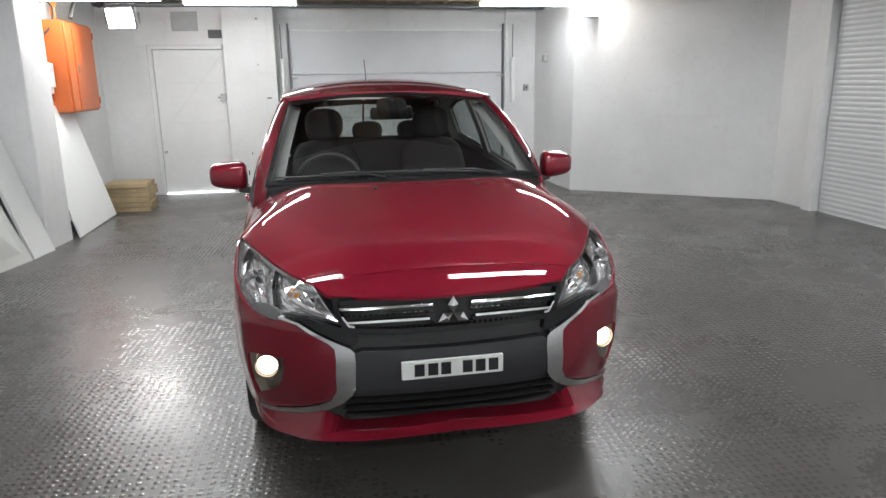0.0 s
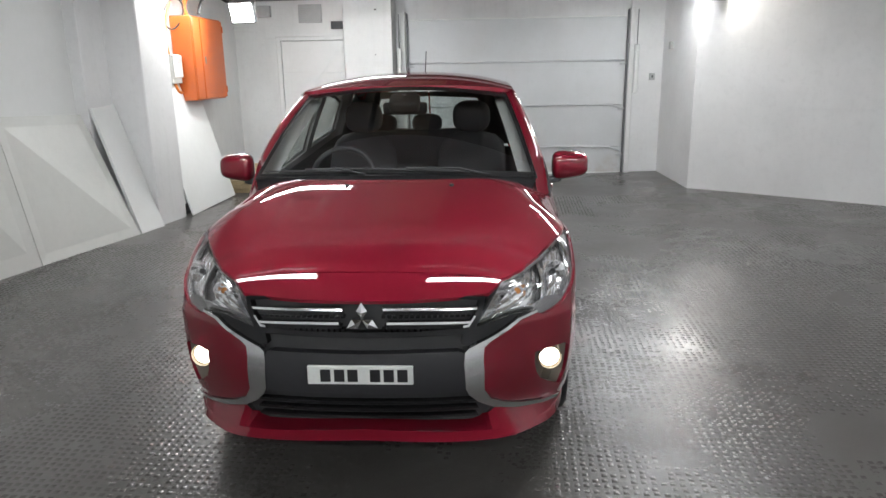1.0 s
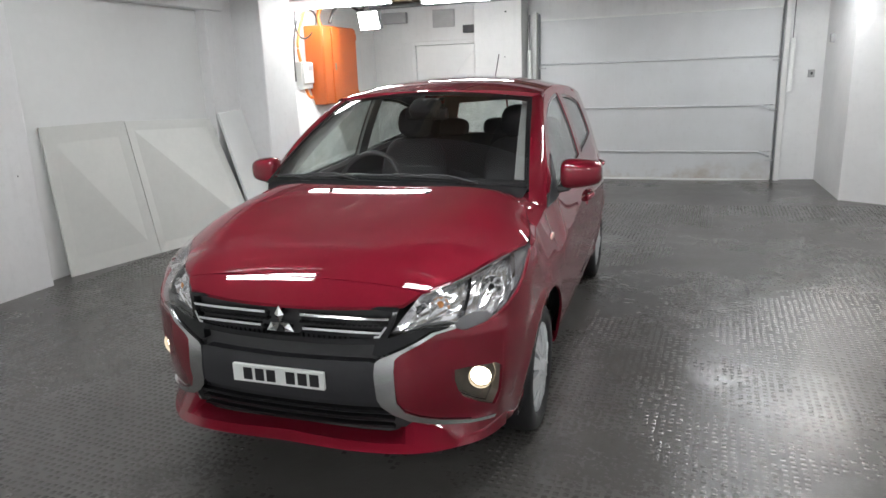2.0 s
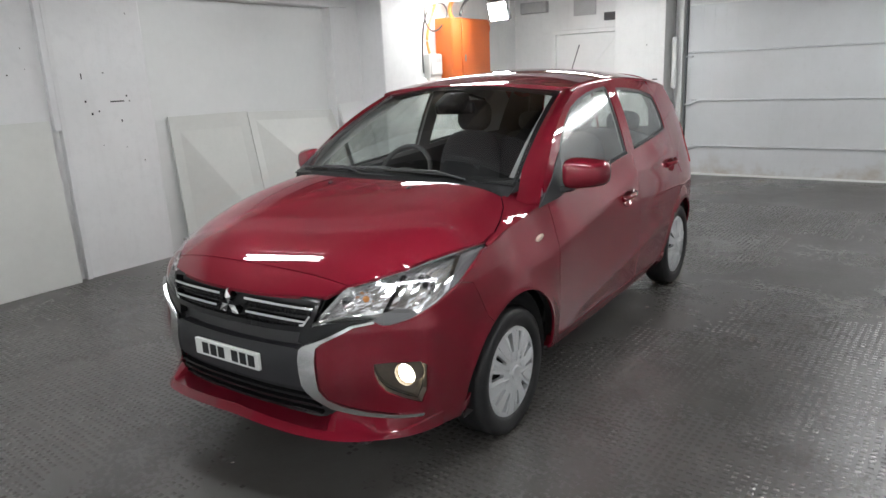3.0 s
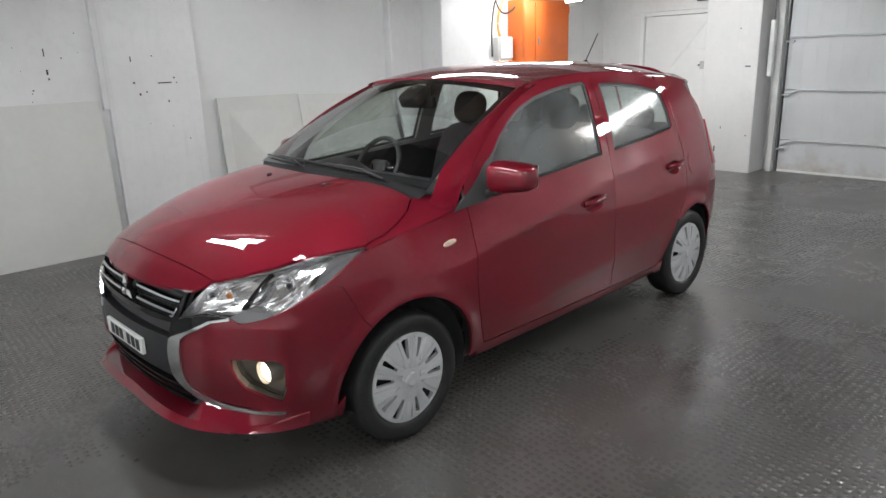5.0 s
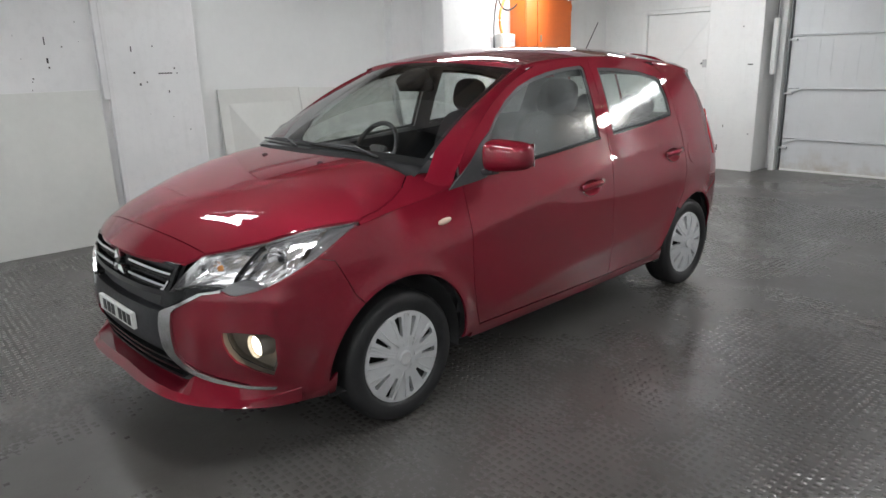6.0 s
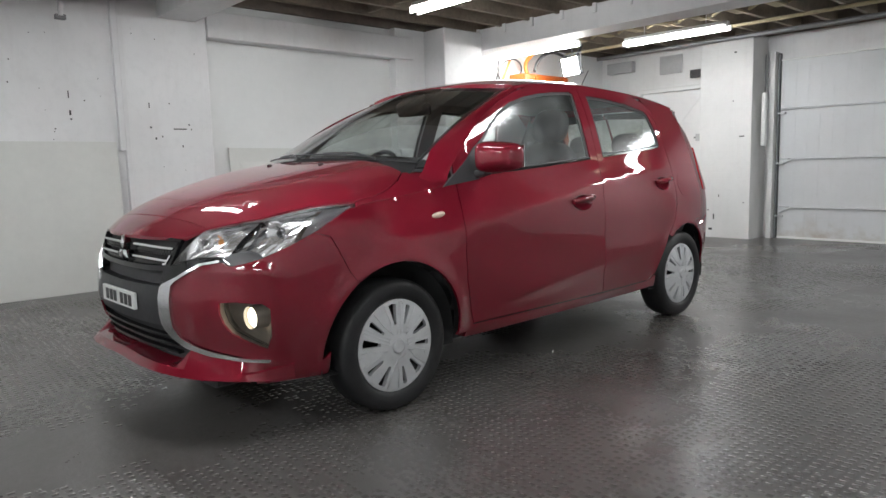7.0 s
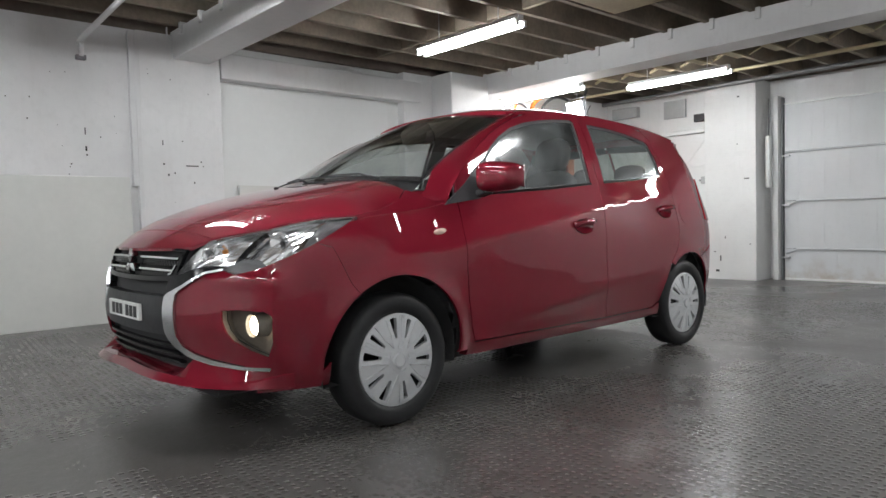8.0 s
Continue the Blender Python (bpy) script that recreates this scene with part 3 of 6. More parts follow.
def skin(fn, outer, holes=(), step=0.03, gap=0.002, rim=0.012, lift=0.0, bm=None, turn=1):
    """A panel on the surface fn(a, b, deep): its outline and openings in the surface's own two coordinates, edges turned in by rim."""
    from_poly = [shrunk(resample(list(outer), step), gap)] + [shrunk(resample(list(h), step), -gap) for h in holes]
    pts, edges = [], []
    for poly in from_poly:
        k = len(pts)
        pts += poly
        edges += [(k + i, k + (i + 1) % len(poly)) for i in range(len(poly))]
    loops = [np.array(p) for p in from_poly]
    lo, hi = loops[0].min(axis=0), loops[0].max(axis=0)
    gx, gy = np.meshgrid(np.arange(lo[0] + step / 2, hi[0], step), np.arange(lo[1] + step / 2, hi[1], step))
    grid = np.column_stack([gx.ravel(), gy.ravel()])
    keep = inside(loops[0], grid)
    for h in loops[1:]:
        keep &= ~inside(h, grid)
    edge_pts = np.array(pts)
    if len(grid):
        near = np.array([np.min(np.hypot(*(edge_pts - g).T)) if k else 0 for g, k in zip(grid, keep)])
        pts = pts + [tuple(g) for g in grid[keep & (near > step * 0.45)]]
    verts, cdt_edges, tris, *_ = delaunay([Vector(p) for p in pts], edges, [], 0, 1e-6)
    mid = np.array([np.mean([verts[i] for i in f], axis=0) for f in tris])
    ok = inside(loops[0], mid)
    for h in loops[1:]:
        ok &= ~inside(h, mid)
    bm = bm or bmesh.new()
    layer = bm.verts.layers.float_vector.get("way") or bm.verts.layers.float_vector.new("way")
    made = {}

    def place(i, deep=0.0):
        a, b = verts[i]
        return fn(a, b, deep - lift)

    def facing(i):
        a, b = verts[i]
        e = 0.003
        n = (fn(a + e, b, 0) - fn(a - e, b, 0)).cross(fn(a, b + e, 0) - fn(a, b - e, 0))
        return n.normalized() * turn

    for i in {i for f, k in zip(tris, ok) if k for i in f}:
        made[i] = bm.verts.new(place(i))
        made[i][layer] = facing(i)
    used = {}
    for f, k in zip(tris, ok):
        if k:
            try:
                face = bm.faces.new([made[i] for i in f])
            except ValueError:
                continue
            face.smooth = True
            face.normal_update()
            if face.normal.dot(made[f[0]][layer]) < 0:
                face.normal_flip()
            for a, b in ((f[0], f[1]), (f[1], f[2]), (f[2], f[0])):
                used[frozenset((a, b))] = used.get(frozenset((a, b)), 0) + 1
    if rim:
        for e, count in used.items():
            if count == 1:
                a, b = tuple(e)
                q = [bm.verts.new(p) for p in (place(a), place(b), place(b, rim), place(a, rim))]
                n = (q[1].co - q[0].co).cross(q[3].co - q[0].co)
                n = n.normalized() if n.length else Vector((0, 0, 1))
                for v in q:
                    v[layer] = n
                bm.faces.new(q)
    return bm


def panel(name, bm, mat, parent, label=""):
    """Links a skin, shaded by the normals of its surface."""
    layer = bm.verts.layers.float_vector["way"]
    bm.verts.ensure_lookup_table()
    ways = [v[layer].copy() for v in bm.verts]
    me = bpy.data.meshes.new(name)
    bm.to_mesh(me)
    bm.free()
    me.materials.append(mat)
    me.normals_split_custom_set_from_vertices([w if w.length > 0.5 else Vector((0, 0, 1)) for w in ways])
    ob = new(name, me)
    ob.parent = parent
    return tagged(ob, label=label)


def on_nose(pts, side=1):
    return [(side * s_at_x(x), z) for x, z in pts]


def on_flank(pts, side=1):
    return [(side * s_at_y(y), z) for y, z in pts]


def arch(wheel, a0, a1, n=22, grow=0.0):
    """Points (y, z) round a wheel opening; angles from the rear, counter-clockwise seen from the left."""
    wy, wr = WHEELS[wheel]
    return [(wy + (wr + grow) * math.cos(radians(a0 + (a1 - a0) * k / n)), AXLE + (wr + grow) * math.sin(radians(a0 + (a1 - a0) * k / n))) for k in range(n + 1)]


def mirrored(half):
    """A full outline from its left half, which starts and ends on the middle."""
    return half + [(-x, y) for x, y in half[::-1] if abs(x) > 1e-6]


car = thing("car", 0.50, 3.10, 0.022, "glossy red five-door hatchback with glowing fog lamps", "car", 0.9)

# outlines that neighbouring panels share
LAMP_TOP = [(0.487, -0.676), (0.515, -0.652), (0.573, -0.592), (0.630, -0.495), (0.685, -0.398), (0.733, -0.295), (0.772, -0.18)]
LAMP_LOW = [(0.398, 0.658), (0.46, 0.674), (0.53, 0.690), (0.60, 0.688), (0.63, 0.672), (0.66, 0.668), (0.715, 0.684), (0.765, 0.722), (0.795, 0.775), (0.811, 0.858)]
BONNET_EDGE = [(0.772, -0.18), (0.756, -0.07), (0.725, 0.03), (0.695, 0.11), (0.648, 0.175)]
CHROME_UPPER = [(0.62, 0.691), (0.55, 0.677), (0.455, 0.626), (0.372, 0.592)]
CHROME_OUTER = [(0.450, 0.388), (0.424, 0.43), (0.420, 0.55), (0.425, 0.590), (0.446, 0.608), (0.56, 0.671), (0.62, 0.682)]
WING_SEAM = [(-0.315, 0.755), (-0.28, 0.69), (-0.235, 0.60)]

# bonnet and nose band
seam = [(x, -0.70 + 0.034 * (x / 0.488) ** 2) for x in np.linspace(0, 0.488, 10)]
part_half = seam + [(x - 0.004, y + 0.004) for x, y in LAMP_TOP[1:]] + BONNET_EDGE[1:] + [(0.5, 0.115), (0.3, 0.085), (0, 0.075)]
hood = panel("bonnet", skin(bonnet, mirrored(part_half), step=0.032), PAINT, car)
lead = [(x, -0.806 + nose_sweep(x)) for x in np.linspace(0, 0.44, 9)]
nose_half = lead + [(0.4705, -0.692)] + seam[::-1]
panel("nose_band", skin(bonnet, mirrored(nose_half), step=0.025), PAINT, car)
for sx in (-1, 1):
    bm = bmesh.new()
    bmesh.ops.create_uvsphere(bm, u_segments=10, v_segments=6, radius=0.011, matrix=Matrix.Translation(bonnet(0.235 * sx + 0.05, -0.01) + Vector((0, 0, 0.002))) @ Matrix.Diagonal((1, 1.4, 0.6, 1)))
    part("washer_jet", bm, MATT_BLACK, hood, smooth=True)

# front bumper: cheeks with fog openings, and the lip
FOG_HOLE = [(0.612, 0.530), (0.66, 0.532), (0.728, 0.524), (0.742, 0.505), (0.742, 0.40), (0.733, 0.352), (0.69, 0.380), (0.642, 0.415), (0.622, 0.45), (0.612, 0.49)]
CHEEK_LOW = [(0.79, 0.206), (0.70, 0.208), (0.695, 0.306), (0.66, 0.319), (0.57, 0.342), (0.50, 0.365)]
for side in (1, -1):
    cheek = on_nose(CHROME_OUTER[:1] + CHROME_OUTER[1:] + [(0.645, 0.668), (0.66, 0.668), (0.715, 0.684), (0.765, 0.722), (0.795, 0.775)], side) + on_flank(WING_SEAM, side)
    cheek += on_flank([p for p in arch(0, 124, 178, 12) if p[0] < -0.17], side) + on_flank([(-0.325, 0.303), (-0.325, 0.208)], side) + on_nose(CHEEK_LOW, side)
    bumper = panel("bumper_cheek", skin(shell, cheek, [on_nose(FOG_HOLE, side)], 0.022, gap=0.0011), PAINT, car)
    # fog lamp in its recess
    recess = skin(lambda s, z, d: shell(s, z, d + 0.085), on_nose(FOG_HOLE, side), step=0.03, gap=-0.004, rim=-0.085)
    housing = panel("fog_recess", recess, BEIGE_PLASTIC, car, "grey-beige plastic recess lit by its lamp")
    at = Vector((side * 0.672, -0.575, 0.470))
    m = Matrix.Translation(at) @ Vector((side * 0.10, -0.99, 0.0)).to_track_quat("Z", "Y").to_matrix().to_4x4()
    bm = bmesh.new()
    bmesh.ops.create_cone(bm, segments=28, radius1=0.047, radius2=0.043, depth=0.06, cap_ends=False, matrix=m)
    fog = part("fog_lamp", bm, BEIGE_PLASTIC, car, smooth=True)
    bm = bmesh.new()
    bmesh.ops.create_uvsphere(bm, u_segments=24, v_segments=10, radius=0.038, matrix=m @ pose(0, 0, 0.012) @ Matrix.Diagonal((1, 1, 0.3, 1)))
    part("fog_lens", bm, FOG_LAMP, fog, "glowing warm white lens", smooth=True)



def lip_section(x):
    """The chin at x: ledge under the intake, sharp leading edge, face and underside."""
    q, side = abs(x), 1 if x >= 0 else -1
    at = side * s_at_x(q)
    out = 0.042 + 0.012 * q / 0.42 if q <= 0.42 else 0.052 * ((0.775 - q) / 0.355) ** 1.4 + 0.002
    top = float(np.interp(q, (0, 0.41, 0.48, 0.56, 0.66, 0.735, 0.775), (0.306, 0.292, 0.341, 0.322, 0.305, 0.298, 0.298)))
    fold = float(np.interp(q, (0, 0.42, 0.60, 0.70, 0.775), (0.291, 0.278, 0.254, 0.258, 0.280)))
    low = float(np.interp(q, (0, 0.42, 0.55, 0.775), (0.258, 0.250, 0.232, 0.214)))
    return [shell(at, top, 0.022 if q < 0.44 else 0.002), shell(at, fold + 0.004, 0.004 - out), shell(at, fold - 0.003, -out), shell(at, low + 0.008, -0.012 - out * 0.93), shell(at, low, 0.07)]


bm = bmesh.new()
for x0, x1 in ((-0.775, -0.42), (-0.42, 0.42), (0.42, 0.775)):
    rows = [lip_section(x) for x in np.linspace(x0, x1, 26)]
    for k in range(4):
        strip = [[bm.verts.new(row[k]), bm.verts.new(row[k + 1])] for row in rows]
        for ra, rb in zip(strip, strip[1:]):
            f = bm.faces.new((ra[0], ra[1], rb[1], rb[0]))
            f.smooth = True
            f.normal_update()
bmesh.ops.remove_doubles(bm, verts=bm.verts, dist=1e-5)
for e in bm.edges:
    if len(e.link_faces) == 2 and e.link_faces[0].normal.angle(e.link_faces[1].normal, 0) > radians(14):
        e.smooth = False
part("bumper_lip", bm, PAINT, car)

# black shield, bright bars, plate holder, lower intake
half = on_nose([(0, 0.772), (0.2, 0.770), (0.36, 0.764), (0.443, 0.757), (0.42, 0.70), (0.40, 0.66), (0.53, 0.690), (0.625, 0.690), (0.56, 0.680), (0.455, 0.624), (0.37, 0.588), (0.362, 0.42), (0.40, 0.376), (0.485, 0.345), (0.43, 0.282), (0, 0.296)])
shield = panel("grille", skin(lambda s, z, d: shell(s, z, d + 0.035), mirrored(half), step=0.03, gap=-0.006, rim=-0.02), LINER, car, "gloss black grille with bright bars")
half = on_nose([(0.375, 0.646), (0.398, 0.661), (0.46, 0.677), (0.53, 0.693), (0.60, 0.691), (0.618, 0.686), (0.55, 0.679), (0.455, 0.628), (0.372, 0.594), (0.345, 0.602), (0.355, 0.64)])
for side in (1, -1):
    panel("grille_wedge", skin(shell, [(side * s, z) for s, z in half], step=0.02, rim=0.03), GLOSS_BLACK, shield)
# frame round the upper grille
half_out = on_nose([(0, 0.776), (0.2, 0.774), (0.36, 0.768), (0.447, 0.762), (0.424, 0.70), (0.400, 0.654), (0.375, 0.638), (0.2, 0.632), (0, 0.63)])
half_in = on_nose([(0, 0.762), (0.2, 0.760), (0.36, 0.754), (0.422, 0.748), (0.392, 0.69), (0.368, 0.662), (0.2, 0.655), (0, 0.653)])
panel("grille_frame", skin(shell, mirrored(half_out), [mirrored(half_in)], step=0.02, rim=0.03), GLOSS_BLACK, shield)
for z0, x0, x1 in ((0.736, 0.072, 0.412), (0.689, 0.085, 0.385)):
    for side in (1, -1):
        bar = on_nose([(x0, z0 - 0.002), (0.2, z0 - 0.002), (x1, z0 - 0.006), (x1 - 0.006, z0 - 0.0135), (0.2, z0 - 0.0105), (x0, z0 - 0.0105)], side)
        panel("grille_bar", skin(shell, bar, step=0.03, gap=0, rim=0.02, lift=0.004), CHROME, shield, "chrome bar")
        low = on_nose([(x0, z0 - 0.014), (0.2, z0 - 0.014), (x1 - 0.008, z0 - 0.018), (x1 - 0.02, z0 - 0.034), (0.2, z0 - 0.03), (x0, z0 - 0.03)], side)
        panel("grille_slat", skin(lambda s, z, d: shell(s, z, d + 0.012), low, step=0.03, gap=0, rim=0.02), GLOSS_BLACK, shield)
for side in (1, -1):
    hook = on_nose([(0.355, 0.662), (0.375, 0.664), (0.402, 0.70), (0.396, 0.702), (0.372, 0.672), (0.355, 0.669)], side)
    panel("grille_hook", skin(shell, hook, step=0.02, gap=0, rim=0.01, lift=0.005), CHROME, shield, "chrome end of the bars")
# mesh behind the bars
bm = bmesh.new()
for z0 in (0.712, 0.668):
    for row in range(2):
        for k in range(-19, 20):
            x = (k + 0.5 * row) * 0.0205
            if abs(x) > 0.07:
                box(bm, -0.0065, -0.004, -0.0045, 0.0065, 0.02, 0.0045, 0.001, Matrix.Translation(shell(s_at_x(abs(x)) * (1 if x > 0 else -1), z0 - 0.012 * row, 0.014)))
tagged(part("grille_mesh", bm, GLOSS_BLACK, shield), kind="stuff")
# plate holder
half = on_nose([(0, 0.578), (0.335, 0.582), (0.356, 0.575), (0.360, 0.43), (0.35, 0.425), (0, 0.422)])
holder = panel("plate_holder", skin(shell, mirrored(half), step=0.03, rim=0.04, lift=0.002), GREY_PLASTIC, car, "dark grey panel that bears the plate")
for z0 in (0.394, 0.362, 0.330):
    half = on_nose([(0, z0), (0.34, z0), (0.405, z0 - 0.004), (0.412, z0 - 0.014), (0.34, z0 - 0.012), (0, z0 - 0.012)])
    panel("intake_slat", skin(lambda s, z, d: shell(s, z, d - 0.004), mirrored(half), step=0.035, gap=0, rim=0.025), GLOSS_BLACK, shield)
# number plate: plain bars in place of its characters
PLATE_Y, PLATE_Z, PLATE_X = -0.847, 0.506, -0.010
plate = boxed("number_plate", (PLATE_X - 0.186, PLATE_Y - 0.004, PLATE_Z - 0.034, PLATE_X + 0.186, PLATE_Y + 0.012, PLATE_Z + 0.034), PLATE_WHITE, car, "white plate with plain black bars", 0.003)
for k, w in ((-0.122, 0.036), (-0.073, 0.036), (-0.026, 0.036), (0.053, 0.036), (0.101, 0.036), (0.149, 0.036)):
    boxed("plate_bar", (PLATE_X + k - w / 2, PLATE_Y - 0.0055, PLATE_Z - 0.023, PLATE_X + k + w / 2, PLATE_Y - 0.003, PLATE_Z + 0.023), PLATE_BLACK, plate)
# badge: plain three-lobed bright shape
bm = bmesh.new()
c = shell(0, 0.700, -0.014)
for k in range(3):
    a = radians(90 + 120 * k)
    r = Vector((math.cos(a), 0, math.sin(a)))
    t = Vector((-math.sin(a), 0, math.cos(a)))
    ring = [c + r * 0.001, c + r * 0.031 + t * 0.019, c + r * 0.063, c + r * 0.031 - t * 0.019]
    top = [bm.verts.new(p) for p in ring]
    ridge = bm.verts.new(c + r * 0.027 + Vector((0, -0.009, 0)))
    back = [bm.verts.new(p + Vector((0, 0.03, 0))) for p in ring]
    for i in range(4):
        bm.faces.new((top[i], top[(i + 1) % 4], ridge))
        bm.faces.new((top[i], back[i], back[(i + 1) % 4], top[(i + 1) % 4]))
part("badge", bm, CHROME, shield, "bright three-lobed badge")

# satin C-shaped brackets
for side in (1, -1):
    bracket = on_nose(CHROME_UPPER + [(0.357, 0.578), (0.352, 0.54), (0.358, 0.44), (0.372, 0.412), (0.405, 0.380), (0.46, 0.349), (0.56, 0.322), (0.66, 0.304), (0.735, 0.295), (0.738, 0.307), (0.66, 0.317), (0.57, 0.340), (0.50, 0.363)] + CHROME_OUTER, side)
    panel("bracket", skin(shell, bracket, step=0.02, gap=0, rim=0.02, lift=0.011), SATIN, car, "satin silver bracket")

# ---- headlamps ----
lamp_up = [bonnet(x, y) for x, y in LAMP_TOP]
lamp_dn = [shell(s_at_x(x), z) for x, z in LAMP_LOW]


def along(pts, t):
    """A point at the share t of a line through pts."""
    d = np.concatenate([[0], np.cumsum([(b - a).length for a, b in zip(pts, pts[1:])])])
    return Vector([float(np.interp(t * d[-1], d, [p[k] for p in pts])) for k in range(3)])


def lamp_face(side, swell=0.03):
    def at(u, v, deep=0.0):
        p = along(lamp_dn, u).lerp(along(lamp_up, u), v)
        w = math.sin(math.pi * min(1, max(0, v))) * swell * math.sin(math.pi * min(1, max(0, 0.12 + 0.8 * u))) - deep
        p = p + Vector((0.45, -0.72, 0.42)) * w
        return Vector((side * p.x, p.y, p.z))
    return at


def lamp_patch(side, poly, mat, name, parent, deep, rim=0.0, label="", step=0.06):
    return panel(name, skin(lamp_face(side), poly, step=step, gap=0, rim=rim, lift=-deep, turn=side), mat, parent, label)


def facets(side, u0, u1, v0, v1, nu, nv, deep, name, parent, seed):
    """A reflector of many small flat mirrors."""
    at, pick, bm = lamp_face(side), random.Random(seed), bmesh.new()
    lean = lambda v: 0.11 * v
    pts = [[at(u0 + (u1 - u0) * i / nu + lean(v0 + (v1 - v0) * j / nv), v0 + (v1 - v0) * j / nv, deep + pick.uniform(-0.0035, 0.0035)) for j in range(nv + 1)] for i in range(nu + 1)]
    for i in range(nu):
        for j in range(nv):
            bm.faces.new([bm.verts.new(p) for p in (pts[i][j], pts[i + 1][j], pts[i + 1][j + 1], pts[i][j + 1])])
    return part(name, bm, REFLECTOR, parent)


for side in (1, -1):
    lamp = new("headlamp")
    lamp.parent = car
    tagged(lamp, label="clear headlamp with faceted bright reflectors")
    full = [(0, 0), (1, 0), (1, 1), (0, 1)]
    lamp_patch(side, full, REFLECTOR, "housing", lamp, 0.06, rim=-0.056, step=0.1)
    # faceted bright reflectors behind the cover
    facets(side, 0.05, 0.34, 0.06, 0.93, 7, 9, 0.040, "inner_reflector", lamp, 3)
    facets(side, 0.40, 0.70, 0.06, 0.93, 8, 10, 0.050, "main_reflector", lamp, 4)
    lamp_patch(side, [(0.665, 0.08), (0.985, 0.2), (0.985, 0.85), (0.775, 0.95)], MASK_GREY, "rear_mask", lamp, 0.024)
    lamp_patch(side, [(0.04, 0.93), (0.97, 0.93), (0.97, 0.985), (0.05, 0.985)], CHROME, "upper_trim", lamp, 0.012, rim=0.01)
    lamp_patch(side, [(0.28, -0.02), (0.52, -0.02), (0.47, 0.18), (0.39, 0.28), (0.33, 0.22)], MASK_GREY, "lower_mask", lamp, 0.012, rim=0.03)
    # bright outline strips
    lamp_patch(side, [(0.02, 0.04), (0.27, 0.02), (0.27, 0.055), (0.03, 0.075)], CHROME, "lower_trim", lamp, 0.02, rim=0.012)
    lamp_patch(side, [(0.55, 0.02), (0.99, 0.06), (0.99, 0.13), (0.55, 0.055)], CHROME, "rear_trim", lamp, 0.016, rim=0.012)
    lamp_patch(side, [(0.655, 0.10), (0.69, 0.10), (0.80, 0.90), (0.762, 0.92)], CHROME, "blade", lamp, 0.018, rim=0.02)
    lamp_patch(side, [(0.325, 0.25), (0.345, 0.25), (0.392, 0.93), (0.37, 0.93)], GLOSS_BLACK, "fin", lamp, 0.02, rim=0.03)
    face = lamp_face(side)
    for u, v, r, mat, name in ((0.53, 0.52, 0.043, REFLECTOR, "main_bowl"), (0.20, 0.5, 0.034, REFLECTOR, "turn_bowl"), (0.11, 0.5, 0.026, REFLECTOR, "park_bowl")):
        c = face(u, v, 0.03)
        m = Matrix.Translation(c) @ Vector((side * 0.35, -0.9, 0.1)).to_track_quat("Z", "Y").to_matrix().to_4x4()
        bm = bmesh.new()
        # facets that fan out from the bulb
        rings = []
        for k, (rr, zz) in enumerate(((0.25, -0.035), (0.6, -0.022), (1.0, 0.0), (1.08, 0.0))):
            rings.append([bm.verts.new(m @ Vector((r * rr * math.cos(i * math.tau / 14), r * rr * math.sin(i * math.tau / 14), zz + 0.004 * (i % 2)))) for i in range(14)])
        for ra, rb in zip(rings, rings[1:]):
            for i in range(14):
                bm.faces.new((ra[i], ra[(i + 1) % 14], rb[(i + 1) % 14], rb[i]))
        bm.faces.new(rings[0])
        bowl = part(name, bm, mat, lamp)
        bm = bmesh.new()
        bmesh.ops.create_uvsphere(bm, u_segments=12, v_segments=8, radius=r * (0.28 if name != "turn_bowl" else 0.4), matrix=m @ pose(0, 0, -0.018))
        part("bulb", bm, AMBER if name == "turn_bowl" else GREY_PLASTIC, bowl, "amber bulb" if name == "turn_bowl" else "dark bulb cap", smooth=True)
    panel("cover", skin(face, full, step=0.07, gap=0.004, rim=0.0, turn=side), LENS_CLEAR, lamp, "clear plastic cover").visible_shadow = False

# ---- wings, doors, quarters ----
GLASS_FRONT = [(0.50, 0.962), (0.57, 0.968), (0.8, 0.982), (1.045, 0.998), (1.25, 1.014), (1.448, 1.030), (1.475, 1.395), (1.455, 1.408), (1.3, 1.400), (1.15, 1.383), (1.02, 1.359), (0.89, 1.322), (0.78, 1.268), (0.685, 1.203), (0.61, 1.135), (0.55, 1.055)]
GLASS_REAR = [(1.578, 1.040), (1.9, 1.064), (2.235, 1.094), (2.262, 1.11), (2.262, 1.20), (2.235, 1.30), (2.205, 1.322), (2.0, 1.362), (1.8, 1.384), (1.66, 1.392), (1.600, 1.392)]
A_LINE = [(0.335, 0.935), (0.40, 1.025), (0.475, 1.110), (0.585, 1.198), (0.70, 1.272), (0.82, 1.333), (0.93, 1.376), (1.0, 1.398)]
FRONT_SEAM = [(0.392, 0.93), (0.388, 0.80), (0.388, 0.62), (0.40, 0.48), (0.43, 0.36), (0.462, 0.277)]
MID_SEAM = [(1.522, 0.27), (1.495, 0.42), (1.482, 0.62), (1.492, 0.82), (1.517, 1.02), (1.535, 1.25), (1.537, 1.442)]
REAR_SEAM = [(2.02, 0.275), (2.085, 0.31), (2.135, 0.42), (2.205, 0.545), (2.29, 0.63), (2.325, 0.74), (2.335, 0.9), (2.325, 1.05), (2.315, 1.2), (2.285, 1.33), (2.22, 1.39)]
def cup_edge(y, z):
    return [(y + 0.085 * math.cos(a), z + 0.040 * math.sin(a)) for a in np.linspace(0, math.tau, 28, endpoint=False)]


